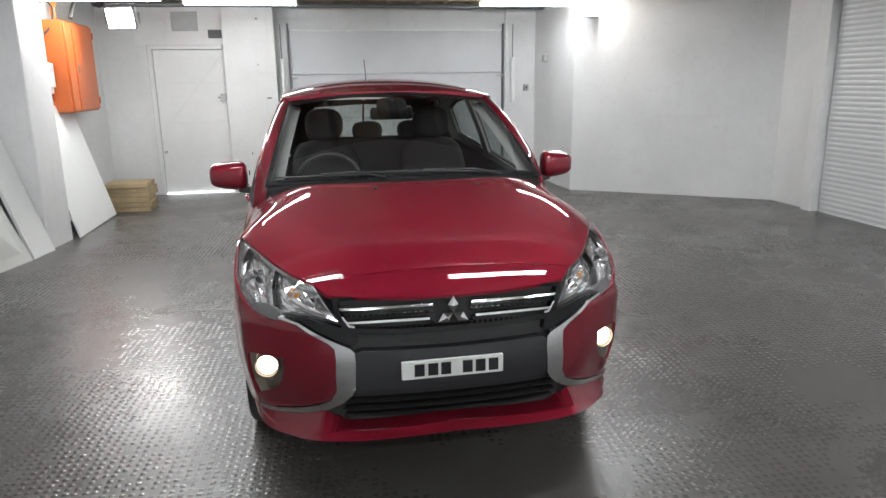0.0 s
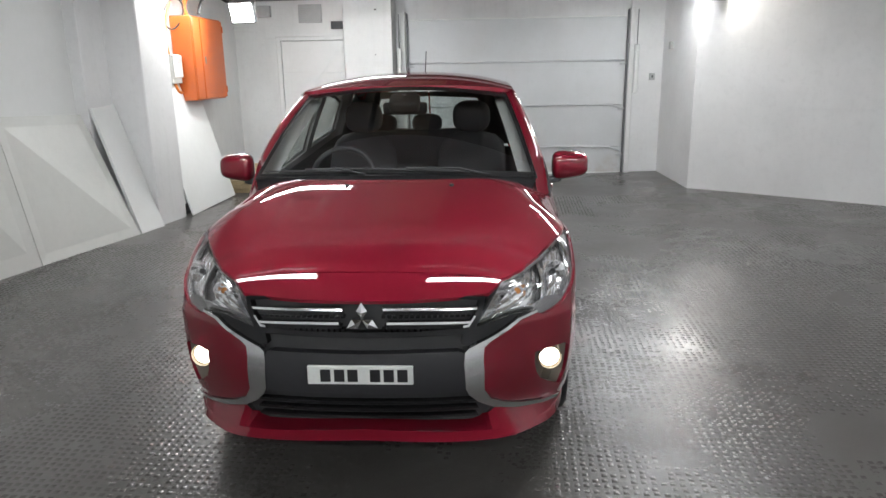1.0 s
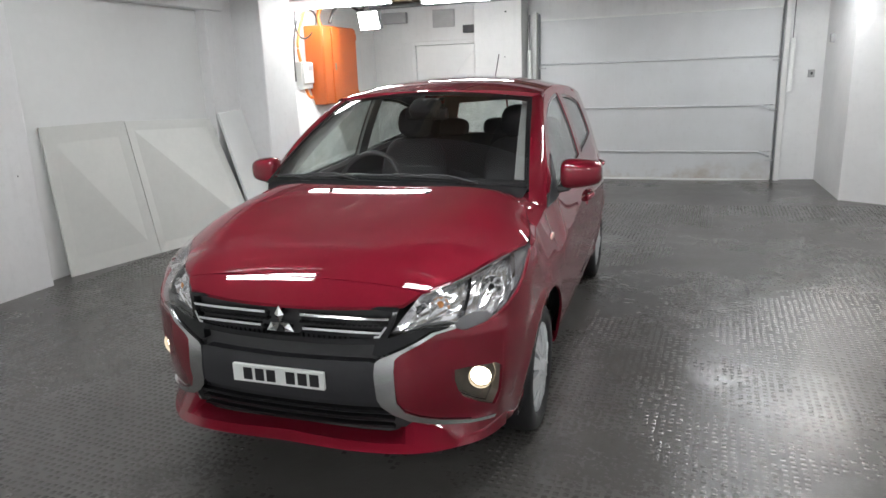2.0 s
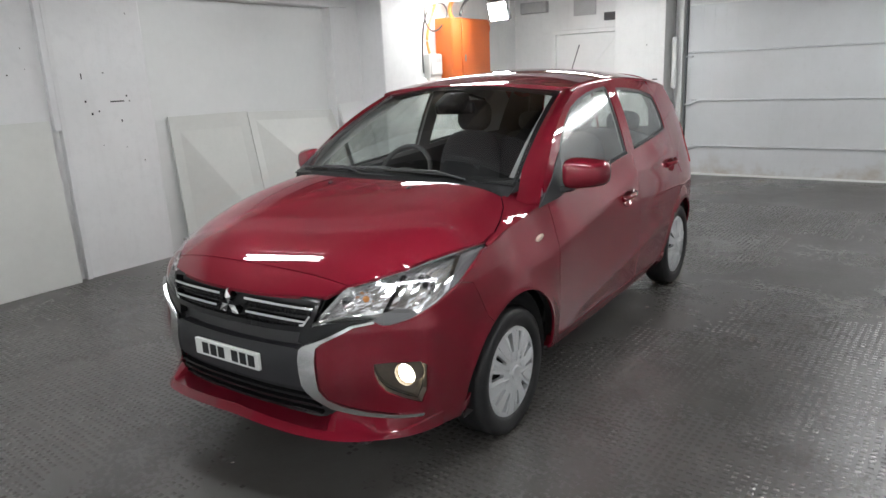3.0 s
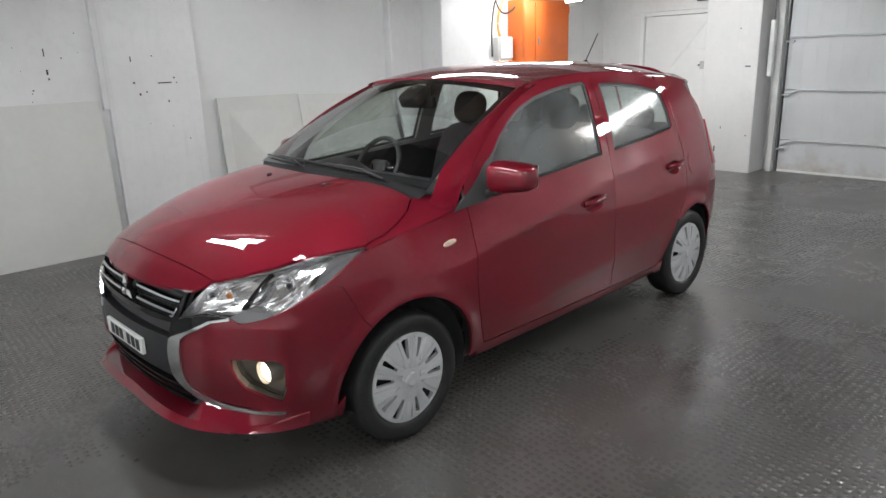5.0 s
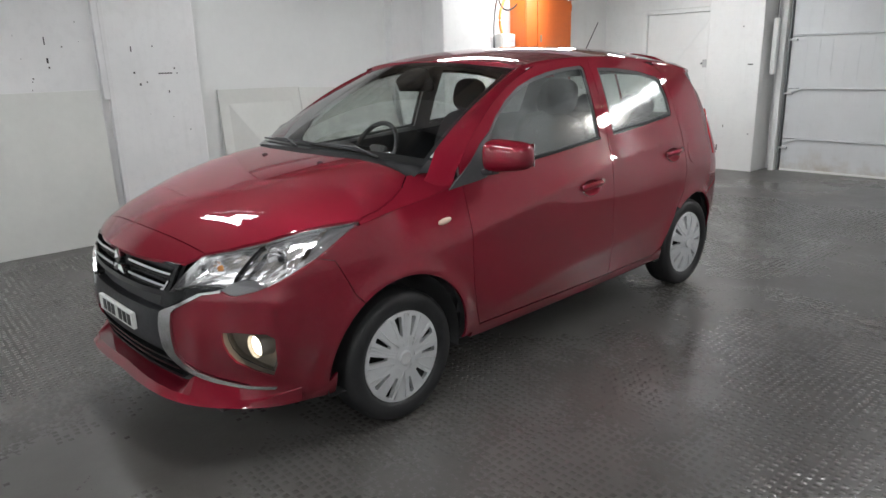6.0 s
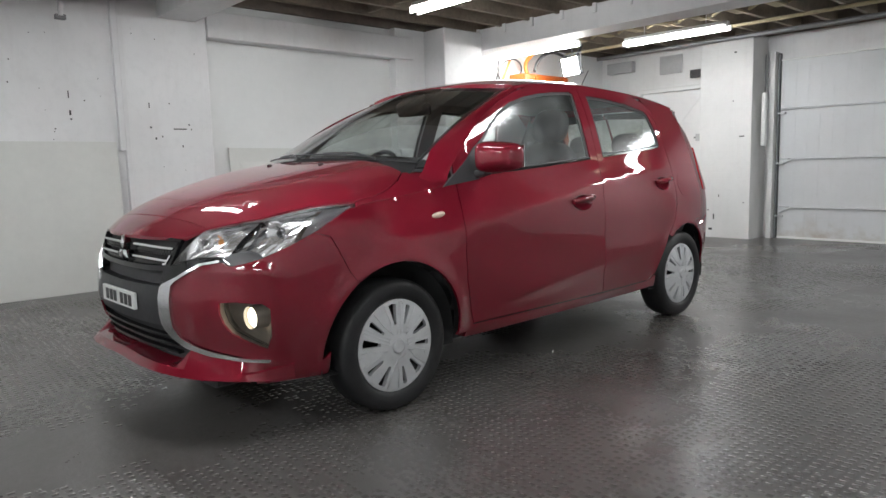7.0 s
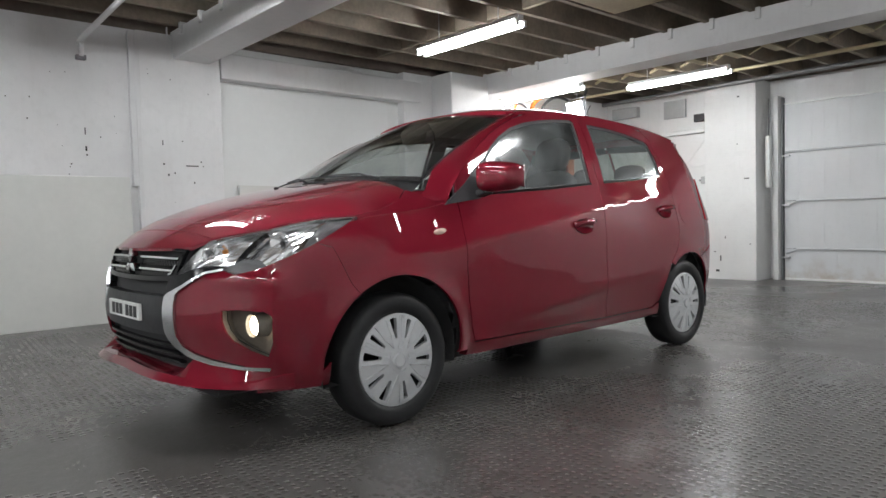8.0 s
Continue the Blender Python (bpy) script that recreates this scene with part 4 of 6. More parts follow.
for side in (1, -1):
    top = [(y, shoulder(y)) for y in (0.355, 0.2, 0.0, -0.14, -0.18)]
    wing = on_flank(FRONT_SEAM + [(0.47, 0.243), (0.35, 0.243)], side) + on_flank([p for p in arch(0, -10, 124, 30) if p[1] > 0.245], side)[0:] + on_flank(WING_SEAM[::-1], side) + on_nose([(0.795, 0.775), (0.811, 0.856)], side) + on_flank(top[::-1], side)
    bm = skin(shell, wing, step=0.02, gap=0.0011)
    # the wing's top, from the crease up to the bonnet's edge
    cap = [(side * x, y) for x, y in BONNET_EDGE + [(0.650, 0.26), (0.675, 0.36)]] + [(shell(side * s_at_y(y), shoulder(y)).x, y) for y in np.linspace(0.385, -0.18, 14)]
    skin(bonnet, cap, step=0.028, bm=bm)
    fender = panel("wing", bm, PAINT, car)
    # side repeater
    bm = bmesh.new()
    at = shell(side * s_at_y(0.256), 0.80)
    bmesh.ops.create_uvsphere(bm, u_segments=18, v_segments=8, radius=1, matrix=Matrix.Translation(at) @ pose(0, 0, 0, 8, 0, 0) @ Matrix.Diagonal((0.009, 0.040, 0.014, 1)))
    part("side_repeater", bm, CLEAR_IND, fender, "pale frosted side lamp", smooth=True)

    door = on_flank(FRONT_SEAM[::-1] + [(0.392, 0.97)] + A_LINE[1:] + [(1.08, rail(1.08) - 0.012), (1.2, rail(1.2) - 0.012), (1.35, rail(1.35) - 0.012)] + [(MID_SEAM[-1][0], 1.442)] + MID_SEAM[::-1][1:], side)
    front = panel("front_door", skin(shell, door, [on_flank(GLASS_FRONT, side), on_flank(cup_edge(1.285, 0.797), side)], 0.02), PAINT, car)
    door = on_flank(MID_SEAM + [(1.7, rail(1.7) - 0.012), (1.9, rail(1.9) - 0.012), (2.1, rail(2.1) - 0.014)] + REAR_SEAM[::-1], side)
    rear = panel("rear_door", skin(shell, door, [on_flank(GLASS_REAR, side), on_flank(cup_edge(2.175, 0.868), side)], 0.02), PAINT, car)
    for owner, poly in ((front, GLASS_FRONT), (rear, GLASS_REAR)):
        panel("window_glass", skin(lambda s, z, d: shell(s, z, d + 0.012), on_flank(poly, side), step=0.05, gap=-0.006, rim=0.0), SIDE_GLASS, owner, "clear side window").visible_shadow = False
        # black seal round the pane, bright strip along its foot
        panel("window_seal", skin(lambda s, z, d: shell(s, z, d + 0.006), on_flank(poly, side), [shrunk(resample(on_flank(poly, side), 0.03), 0.014)], 0.03, gap=-0.002, rim=0.008), MATT_BLACK, owner)
        n = 6 if owner is front else 3
        foot = on_flank(poly[:n] + [(y, z + 0.011) for y, z in poly[:n][::-1]], side)
        panel("sill_strip", skin(shell, foot, step=0.04, gap=0, rim=0.01, lift=0.003), GLOSS_BLACK, owner)
    panel("sail", skin(shell, on_flank([(0.315, 0.918), (0.40, 0.930), (0.535, 0.948), (0.575, 1.05), (0.608, 1.140), (0.535, 1.095), (0.455, 1.025)], side), step=0.03, rim=0.012, lift=0.005), MATT_BLACK, front, "black mirror mount")
    # handles: a hollow with a bar across it
    for owner, hy, hz in ((front, 1.285, 0.797), (rear, 2.175, 0.868)):
        at = shell(side * s_at_y(hy), hz)
        s0 = s_at_y(hy)
        bowl = lambda s, z, d: shell(s, z, d + 0.030 * max(0.0, 1 - ((abs(s) - s0) / 0.085) ** 2 - ((z - hz) / 0.040) ** 2) ** 0.7)
        panel("handle_cup", skin(bowl, on_flank(cup_edge(hy, hz), side), step=0.012, gap=0, rim=0), PAINT, owner)
        bm = bmesh.new()
        pts = [at + Vector((side * (0.004 + 0.032 * math.sin(math.pi * k / 8)), -0.092 + 0.023 * k, 0.010 + 0.006 * math.sin(math.pi * k / 8) + 0.0022 * k)) for k in range(9)]
        rod(bm, pts, 0.015, 12)
        part("door_handle", bm, PAINT, owner)
    # sill and black foot strip
    panel("sill", skin(shell, on_flank([(0.42, 0.2745), (0.462, 0.2745), (1.522, 0.2675), (2.02, 0.2725), (2.09, 0.302), (2.105, 0.225), (1.9, 0.215), (0.5, 0.21), (0.42, 0.215)], side), step=0.04, rim=0.05), PAINT, car)

    # quarter panel with roof pillar, fuel flap, tail lamp, rear bumper corner
    tail = [s_at_y(y) for y in (2.60, 2.80)]
    quarter = on_flank(REAR_SEAM[3:] + [(2.22, rail(2.22) - 0.014), (2.4, rail(2.4) - 0.014), (2.60, rail(2.6) - 0.014)], side)
    quarter += [(side * s_at_y(2.76), 1.20), (side * s_at_y(2.82), 1.06), (side * s_at_y(2.78), 0.95), (side * s_at_y(2.86), 0.80), (side * s_at_y(2.86), 0.64), (side * s_at_y(2.76), 0.60)]
    quarter += on_flank([p for p in arch(1, 62, 128, 14)], side)
    skinned = panel("quarter_panel", skin(shell, quarter, step=0.03), PAINT, car)
    flap = [(2.445 + 0.073 * math.cos(a), 0.855 + 0.073 * math.sin(a)) for a in np.linspace(0, math.tau, 24, endpoint=False)]
    if side == 1:
        panel("fuel_flap", skin(shell, on_flank(flap, side), step=0.03, gap=0.001, rim=0.004, lift=0.0022), PAINT, skinned)
    lampy = on_flank([(2.80, 0.945), (2.785, 0.81), (2.88, 0.80), (2.93, 0.85), (2.94, 1.0), (2.86, 1.10), (2.83, 1.06)], side)
    panel("tail_lamp", skin(shell, lampy, step=0.03, rim=0.03, lift=0.006), TAIL_RED, car, "red tail lamp")
    corner = on_flank([(2.77, 0.594), (2.86, 0.63), (2.93, 0.64)], side) + [(side * S_END * 0.985, 0.64), (side * S_END, 0.64), (side * S_END, 0.25), (side * S_END * 0.93, 0.24)] + on_flank([(2.80, 0.25)], side) + on_flank([p for p in arch(1, -4, 62, 12)], side)
    panel("rear_bumper", skin(shell, corner, step=0.03), PAINT, car)

    # pillar beside the windscreen and rail above the doors
    bm = bmesh.new()
    outer = [shell(side * s_at_y(y), z) for y, z in A_LINE]
    rows = []
    for k in range(25):
        v = k / 24
        a, b = windscreen(side, v), along(outer, v)
        out = (b - a).cross(along(outer, min(1, v + 0.02)) - along(outer, max(0, v - 0.02))).normalized()
        if out.z < 0:
            out = -out
        row = [a.lerp(b, j / 6) + out * 0.012 * math.sin(math.pi * j / 6) for j in range(7)]
        for j, p in enumerate(row):
            # its foot runs out into the wing
            p.z += (bonnet(p.x, min(p.y, 0.42)).z + 0.0015 - p.z) * (1 - soft(0, 0.14 + 0.03 * j, v)) * (1 - (j / 6) ** 5)
        rows.append([bm.verts.new(p) for p in row])
    for ra, rb in zip(rows, rows[1:]):
        for j in range(6):
            bm.faces.new((ra[j], ra[j + 1], rb[j + 1], rb[j])).smooth = True
    part("front_pillar", bm, PAINT, car, smooth=True)

# roof, gutter strips, antenna, spoiler
edge = [(shell(s_at_y(y), rail(y)).x, y) for y in np.linspace(1.0, 2.62, 20)]
front_edge = [(x, 0.965 - 0.075 * (1 - (x / 0.555) ** 2)) for x in np.linspace(0, 0.555, 8)]
top = panel("roof", skin(roof, mirrored(front_edge + edge + [(0.45, 2.67), (0, 2.70)]), step=0.04, rim=0.02), PAINT, car)
for side in (1, -1):
    bm = bmesh.new()
    rows = []
    for y in np.linspace(0.97, 2.6, 40):
        low, high = shell(side * s_at_y(y), rail(y) - 0.016), roof(side * (shell(s_at_y(y), rail(y)).x - 0.012), y)
        out = Vector((side * 0.75, 0, 0.65))
        rows.append([bm.verts.new(low.lerp(high, j / 4) + out * 0.005 * math.sin(math.pi * j / 4)) for j in range(5)])
    for ra, rb in zip(rows, rows[1:]):
        for j in range(4):
            bm.faces.new((ra[j], ra[j + 1], rb[j + 1], rb[j])).smooth = True
    part("roof_rail", bm, PAINT, top, smooth=True)
bm = bmesh.new()
bmesh.ops.create_cone(bm, segments=16, radius1=0.026, radius2=0.012, depth=0.03, cap_ends=True, matrix=Matrix.Translation(roof(0, 2.38) + Vector((0, 0, 0.012))))
base = part("antenna", bm, MATT_BLACK, top, smooth=True)
b = roof(0, 2.38)
part("antenna_mast", rod(bmesh.new(), [b + Vector((0, 0, 0.02)), b + Vector((0, 0.14, 0.20))], 0.0035, 6), MATT_BLACK, base)


def spoiler_top(x, y, deep=0.0):
    p = roof(x, min(y, 2.62))
    return Vector((x, y, p.z - 0.10 * (y - 2.5) + 0.018 - 0.02 * max(0, (abs(x) - 0.45) / 0.1) - deep))


panel("spoiler", skin(spoiler_top, mirrored([(0, 2.50), (0.5, 2.50), (0.56, 2.53), (0.57, 2.70), (0.55, 2.775), (0.3, 2.815), (0, 2.825)]), step=0.04, gap=0, rim=0.045), PAINT, car)

# tailgate with its window
gate = [(S_END * k, z) for k, z in ((1.0, 0.66), (0.885, 0.66), (0.885, 0.80), (0.885, 1.0), (0.89, 1.2), (0.895, 1.34), (1.0, 1.36))]
gate = [(min(s, S_END - 0.0005), z) for s, z in gate]
for side in (1, -1):
    hole = [(side * S_END * k, z) for k, z in ((0.9985, 1.05), (0.915, 1.06), (0.91, 1.2), (0.918, 1.31), (0.9985, 1.33))]
    g = panel("tailgate", skin(shell, [(side * s, z) for s, z in gate], [hole], 0.04, gap=0, rim=0.01), PAINT, car)
    panel("rear_window", skin(lambda s, z, d: shell(s, z, d + 0.006), hole, step=0.06, gap=-0.004, rim=0), SIDE_GLASS, g, "clear rear window").visible_shadow = False

    lining = [(side * s, z) for s, z in ((s_at_y(2.50), 0.92), (s_at_y(2.56), 1.36), (S_END * 0.9985, 1.37), (S_END * 0.9985, 0.66), (S_END * 0.89, 0.66), (S_END * 0.89, 0.92))]
    panel("tailgate_lining", skin(lambda s, z, d: shell(s, z, d + 0.032), lining, [hole], 0.05, gap=0, rim=0), GREY_PLASTIC, g)

# windscreen, its black edge, cowl, wipers
W = [(-1, 0.0), (1, 0.0), (1, 1.0), (-1, 1.0)]
ws = panel("windscreen", skin(windscreen, [(-0.985, 0.0), (0.985, 0.0), (0.985, 0.99), (-0.985, 0.99)], step=0.1, gap=0, rim=0, turn=1), WINDSCREEN_GLASS, car, "clear curved windscreen")
ws.visible_shadow = False
panel("black_edge", skin(lambda u, v, d: windscreen(u, v, d + 0.004), W, [[(-0.968, 0.055), (0.968, 0.055), (0.955, 0.93), (0.5, 0.945), (-0.5, 0.945), (-0.955, 0.93)]], step=0.08, gap=0, rim=0), FRIT, ws)
bm = bmesh.new()
rows = []
for k in range(25):
    u = -1 + k / 12
    a, b = windscreen(u, 0.03), bonnet(0.655 * u, 0.09 + 0.10 * abs(u) ** 2.5, 0.012)
    rows.append([bm.verts.new(a.lerp(b, j / 3) - Vector((0, 0, 0.012 * math.sin(math.pi * j / 3)))) for j in range(4)])
for ra, rb in zip(rows, rows[1:]):
    for j in range(3):
        bm.faces.new((ra[j], ra[j + 1], rb[j + 1], rb[j]))
part("cowl", bm, FRIT, car, "black plastic cowl", smooth=True)
for u0, u1, v0, v1 in ((-0.55, 0.36, 0.02, 0.045), (0.30, 0.93, 0.025, 0.05), ):
    pts = [windscreen(-(u0 + (u1 - u0) * k / 10), v0 + (v1 - v0) * (k / 10), -0.013) for k in range(11)]
    wiper = part("wiper", rod(bmesh.new(), pts, 0.0045, 6), MATT_BLACK, car)
    pivot = windscreen(-u0 + 0.12 * (1 if u0 < 0 else 1), 0.0, -0.01)
    part("wiper_arm", rod(bmesh.new(), [pivot, pts[1] + Vector((0, 0, 0.012)), pts[5] + Vector((0, 0, 0.006))], 0.0055, 6), MATT_BLACK, wiper)

# door mirrors
for side in (1, -1):
    m = Matrix.Translation((side * 0.872, 0.555, 1.048))
    bm = bmesh.new()
    bmesh.ops.create_cube(bm, size=1)
    bmesh.ops.subdivide_edges(bm, edges=bm.edges[:], cuts=5, use_grid_fill=True)
    for v in bm.verts:
        # a rounded, slightly wedge-shaped pod, blunt in front
        p = v.co * 2
        q = Vector((p.x, p.y, p.z))
        r = (abs(q.x) ** 4 + abs(q.y) ** 4 + abs(q.z) ** 4) ** 0.25 or 1
        q = q * (max(abs(q.x), abs(q.y), abs(q.z)) / r)
        q.x *= 1 - 0.10 * (q.y < 0) * abs(q.y)
        v.co = m @ Vector((side * q.x * 0.098 + side * 0.01, q.y * 0.062 + 0.10 * 0 - 0.35 * side * 0 + 0.32 * (q.x * 0.098), q.z * (0.070 - 0.010 * q.x - 0.012 * (q.y < 0) * abs(q.y))))
    pod = part("door_mirror", bm, PAINT, car, "red mirror housing", smooth=True)
    bm = bmesh.new()
    box(bm, -0.078, 0.0, -0.05, 0.082, 0.004, 0.05, 0.002, m @ pose(side * 0.01, 0.064, 0, 0, 0, side * 17))
    part("mirror_glass", bm, MIRROR_GLASS, pod)
    bm = bmesh.new()
    box(bm, -0.06, -0.03, -0.016, 0.06, 0.03, 0.016, 0.01, Matrix.Translation((side * 0.775, 0.535, 0.972)) @ pose(0, 0, 0, 0, -side * 12, 0))
    part("mirror_foot", bm, MATT_BLACK, pod)

# ---- wheels ----
def lathe(bm, profile, seg=48, m=Matrix()):
    """Turns an (offset, radius) profile about the x axis."""
    rings = [[bm.verts.new(m @ Vector((o, r * math.cos(k * math.tau / seg), r * math.sin(k * math.tau / seg)))) for k in range(seg)] for o, r in profile]
    for a, b in zip(rings, rings[1:]):
        for k in range(seg):
            bm.faces.new((a[k], a[(k + 1) % seg], b[(k + 1) % seg], b[k])).smooth = True
    return bm


def hub_face(a, b, deep=0.0):
    r = math.hypot(a, b)
    return Vector((0.070 + 0.016 * (1 - (r / 0.2) ** 2) + (0.006 if r < 0.03 else 0) - deep, a, b))


def build_wheel(spin):
    wheel = new("wheel")
    tyre = part("tyre", lathe(bmesh.new(), [(-0.075, 0.19), (-0.083, 0.215), (-0.083, 0.25), (-0.072, 0.274), (-0.05, 0.283), (0.05, 0.283), (0.072, 0.275), (0.081, 0.26), (0.084, 0.238), (0.081, 0.218), (0.073, 0.203), (0.060, 0.196), (0.03, 0.188)]), RUBBER, wheel)
    part("rim", lathe(bmesh.new(), [(0.05, 0.194), (0.03, 0.17), (-0.02, 0.165), (-0.03, 0.06), (-0.025, 0.0)]), LINER, wheel, "dark steel rim")
    holes = []
    for k in range(5):
        for off, w0, w1, r0, r1 in ((14, 0.006, 0.019, 0.094, 0.178), (-15, 0.005, 0.012, 0.096, 0.176)):
            a = radians(spin + 72 * k + off)
            d, t = Vector((math.cos(a), math.sin(a))), Vector((-math.sin(a), math.cos(a)))
            holes.append([tuple(d * r0 - t * w0), tuple(d * r1 - t * w1), tuple(d * (r1 + 0.004)), tuple(d * r1 + t * w1), tuple(d * r0 + t * w0)])
    circle = [(0.198 * math.cos(a), 0.198 * math.sin(a)) for a in np.linspace(0, math.tau, 64, endpoint=False)]
    cap = panel("hubcap", skin(hub_face, circle, holes, 0.016, gap=0, rim=0.02), HUBCAP, wheel, "silver plastic hubcap with ten slots")
    for k in range(5):
        a = radians(spin + 72 * k - 1)
        bm = bmesh.new()
        for q in (-0.0075, 0.0075):
            box(bm, 0.0, q - 0.0052, 0, 0.138, q + 0.0052, 0.008, 0.002, Matrix(((0, 0, 1, 0.078), (math.cos(a), -math.sin(a), 0, 0.05 * math.cos(a)), (math.sin(a), math.cos(a), 0, 0.05 * math.sin(a)), (0, 0, 0, 1))) @ pose(0, 0, 0.0, 0, 5.5, 0))
        part("hubcap_rib", bm, HUBCAP, cap)
        line = [(0.186, 27), (0.115, 27), (0.062, 37), (0.115, 46), (0.186, 46)]
        pts = [hub_face(r * math.cos(a + radians(w)), r * math.sin(a + radians(w)), -0.0005) for r, w in line]
        part("hubcap_crease", rod(bmesh.new(), pts, 0.0028, 6), HUBCAP, cap)
    part("hub_centre", lathe(bmesh.new(), [(0.084, 0.033), (0.093, 0.031), (0.0955, 0.026), (0.094, 0.022), (0.095, 0.0)], 24), HUBCAP, cap)
    return wheel


for wy in (0.0, 2.45):
    for side in (1, -1):
        wheel = build_wheel(82 if wy == 0 else 86)
        wheel.parent = car
        half = 0.713 if wy == 0 else 0.706
        wheel.matrix_basis = pose(side * half, wy, AXLE, 0, 0, 0 if side == 1 else 180)
        # wheel house
        bm = bmesh.new()
        lathe(bm, [(0.045, 0.36), (-0.20, 0.36), (-0.22, 0.30), (-0.22, 0.02)], 36, pose(side * half, wy, AXLE, 0, 0, 0 if side == 1 else 180))
        for v in [v for v in bm.verts if v.co.z < 0.2]:
            v.co.z = 0.2
        part("wheel_house", bm, LINER, car)

# dark inner body so that seams and openings read dark, and the underside
bm = bmesh.new()
for side in (1, -1):
    body = on_nose([(0, 0.30), (0.3, 0.30), (0.55, 0.30), (0.7, 0.29)], side) + on_flank([(-0.345, 0.27)] + arch(0, 178, 2, 16, 0.012) + [(0.35, 0.23), (2.1, 0.23)] + arch(1, 178, 2, 16, 0.012) + [(2.83, 0.27)], side) + [(side * S_END * 0.999, 0.27), (side * S_END * 0.999, 0.9)] + on_flank([(2.7, 0.9), (1.5, 0.93), (0.4, 0.90), (0.1, 0.83), (-0.2, 0.80)], side) + on_nose([(0.74, 0.68), (0.6, 0.64), (0.4, 0.64), (0.3, 0.62), (0, 0.62)], side)
    skin(lambda s, z, d: shell(s, z, d + 0.05), body, [on_nose(FOG_HOLE, side)], step=0.06, gap=0, rim=0, bm=bm)
panel("inner_body", bm, LINER, car)
bm = bmesh.new()
box(bm, -0.55, -0.70, 0.19, 0.55, 2.85, 0.23, 0.01)
box(bm, -0.72, 0.36, 0.20, 0.72, 2.1, 0.24, 0.01)
part("floor_pan", bm, LINER, car)


# ---- the cabin ----
def blob(bm, m, sx, sy, sz, power=4, cuts=5):
    """A cushion: a box with well-rounded edges."""
    bmesh.ops.create_cube(bm, size=2)
    bmesh.ops.subdivide_edges(bm, edges=bm.edges[:], cuts=cuts, use_grid_fill=True)
    for v in bm.verts:
        p = v.co
        r = (abs(p.x) ** power + abs(p.y) ** power + abs(p.z) ** power) ** (1 / power)
        p = p * (max(abs(p.x), abs(p.y), abs(p.z)) / r)
        v.co = m @ Vector((p.x * sx, p.y * sy, p.z * sz))
    return bm


panel("headliner", skin(lambda x, y, d: roof(x, y, d + 0.035), mirrored([(0, 0.92), (0.50, 1.02), (0.54, 1.2), (0.54, 2.3), (0.48, 2.55), (0, 2.6)]), step=0.08, gap=0, rim=0), TRIM_GREY, car)
for side in (1, -1):
    frame_line = A_LINE[1:] + [(1.08, rail(1.08)), (1.3, rail(1.3)), (1.6, rail(1.6)), (2.0, rail(2.0)), (2.4, rail(2.4)), (2.55, 1.30), (2.62, 1.12), (2.6, 0.95), (1.5, 0.95), (0.4, 0.93)]
    panel("inner_trim", skin(lambda s, z, d: shell(s, z, d + 0.03), on_flank(frame_line, side), [on_flank(GLASS_FRONT, side), on_flank(GLASS_REAR, side)], 0.04, gap=0.0, rim=-0.016), TRIM_GREY, car, "light grey pillar trim")
    panel("door_trim", skin(lambda s, z, d: shell(s, z, d + 0.065), on_flank([(0.35, 0.35), (2.3, 0.35), (2.6, 0.6), (2.6, 1.06), (2.2, 1.06), (1.5, 1.01), (0.45, 0.955)], side), step=0.08, gap=0, rim=0), DASH, car)
    bm = bmesh.new()
    rows = []
    for k in range(13):
        v = 0.14 + 0.86 * k / 12
        a = windscreen(side * 0.89, v, 0.06)
        b = along([shell(side * s_at_y(y), z, 0.03) for y, z in A_LINE], v)
        rows.append([bm.verts.new(a.lerp(b, j / 3)) for j in range(4)])
    for ra, rb in zip(rows, rows[1:]):
        for j in range(3):
            bm.faces.new((ra[j], ra[j + 1], rb[j + 1], rb[j]))
    part("pillar_trim", bm, TRIM_GREY, car, smooth=True)

# dashboard with a hood over the dials
bm = bmesh.new()
prof = [(0.20, 0.985), (0.30, 1.0), (0.45, 1.002), (0.58, 0.985), (0.66, 0.945), (0.69, 0.87), (0.67, 0.75), (0.60, 0.60)]
rows = []
for k in range(33):
    x = -0.66 + 1.32 * k / 32
    hump = 0.048 * math.exp(-((x + 0.36) / 0.15) ** 4)
    rows.append([bm.verts.new((x, y + 0.10 * (abs(x) / 0.66) ** 2 * (0.5 if j < 3 else 0), z + hump * math.exp(-((y - 0.57) / 0.12) ** 2))) for j, (y, z) in enumerate(prof)])
for ra, rb in zip(rows, rows[1:]):
    for j in range(len(prof) - 1):
        bm.faces.new((ra[j], ra[j + 1], rb[j + 1], rb[j]))
dash = part("dashboard", bm, DASH, car, smooth=True)
part("dial_cluster", box(bmesh.new(), -0.49, 0.66, 0.90, -0.23, 0.675, 1.0, 0.01), GLOSS_BLACK, dash)
part("centre_screen", box(bmesh.new(), -0.10, 0.672, 0.80, 0.10, 0.69, 0.93, 0.008), GLOSS_BLACK, dash)
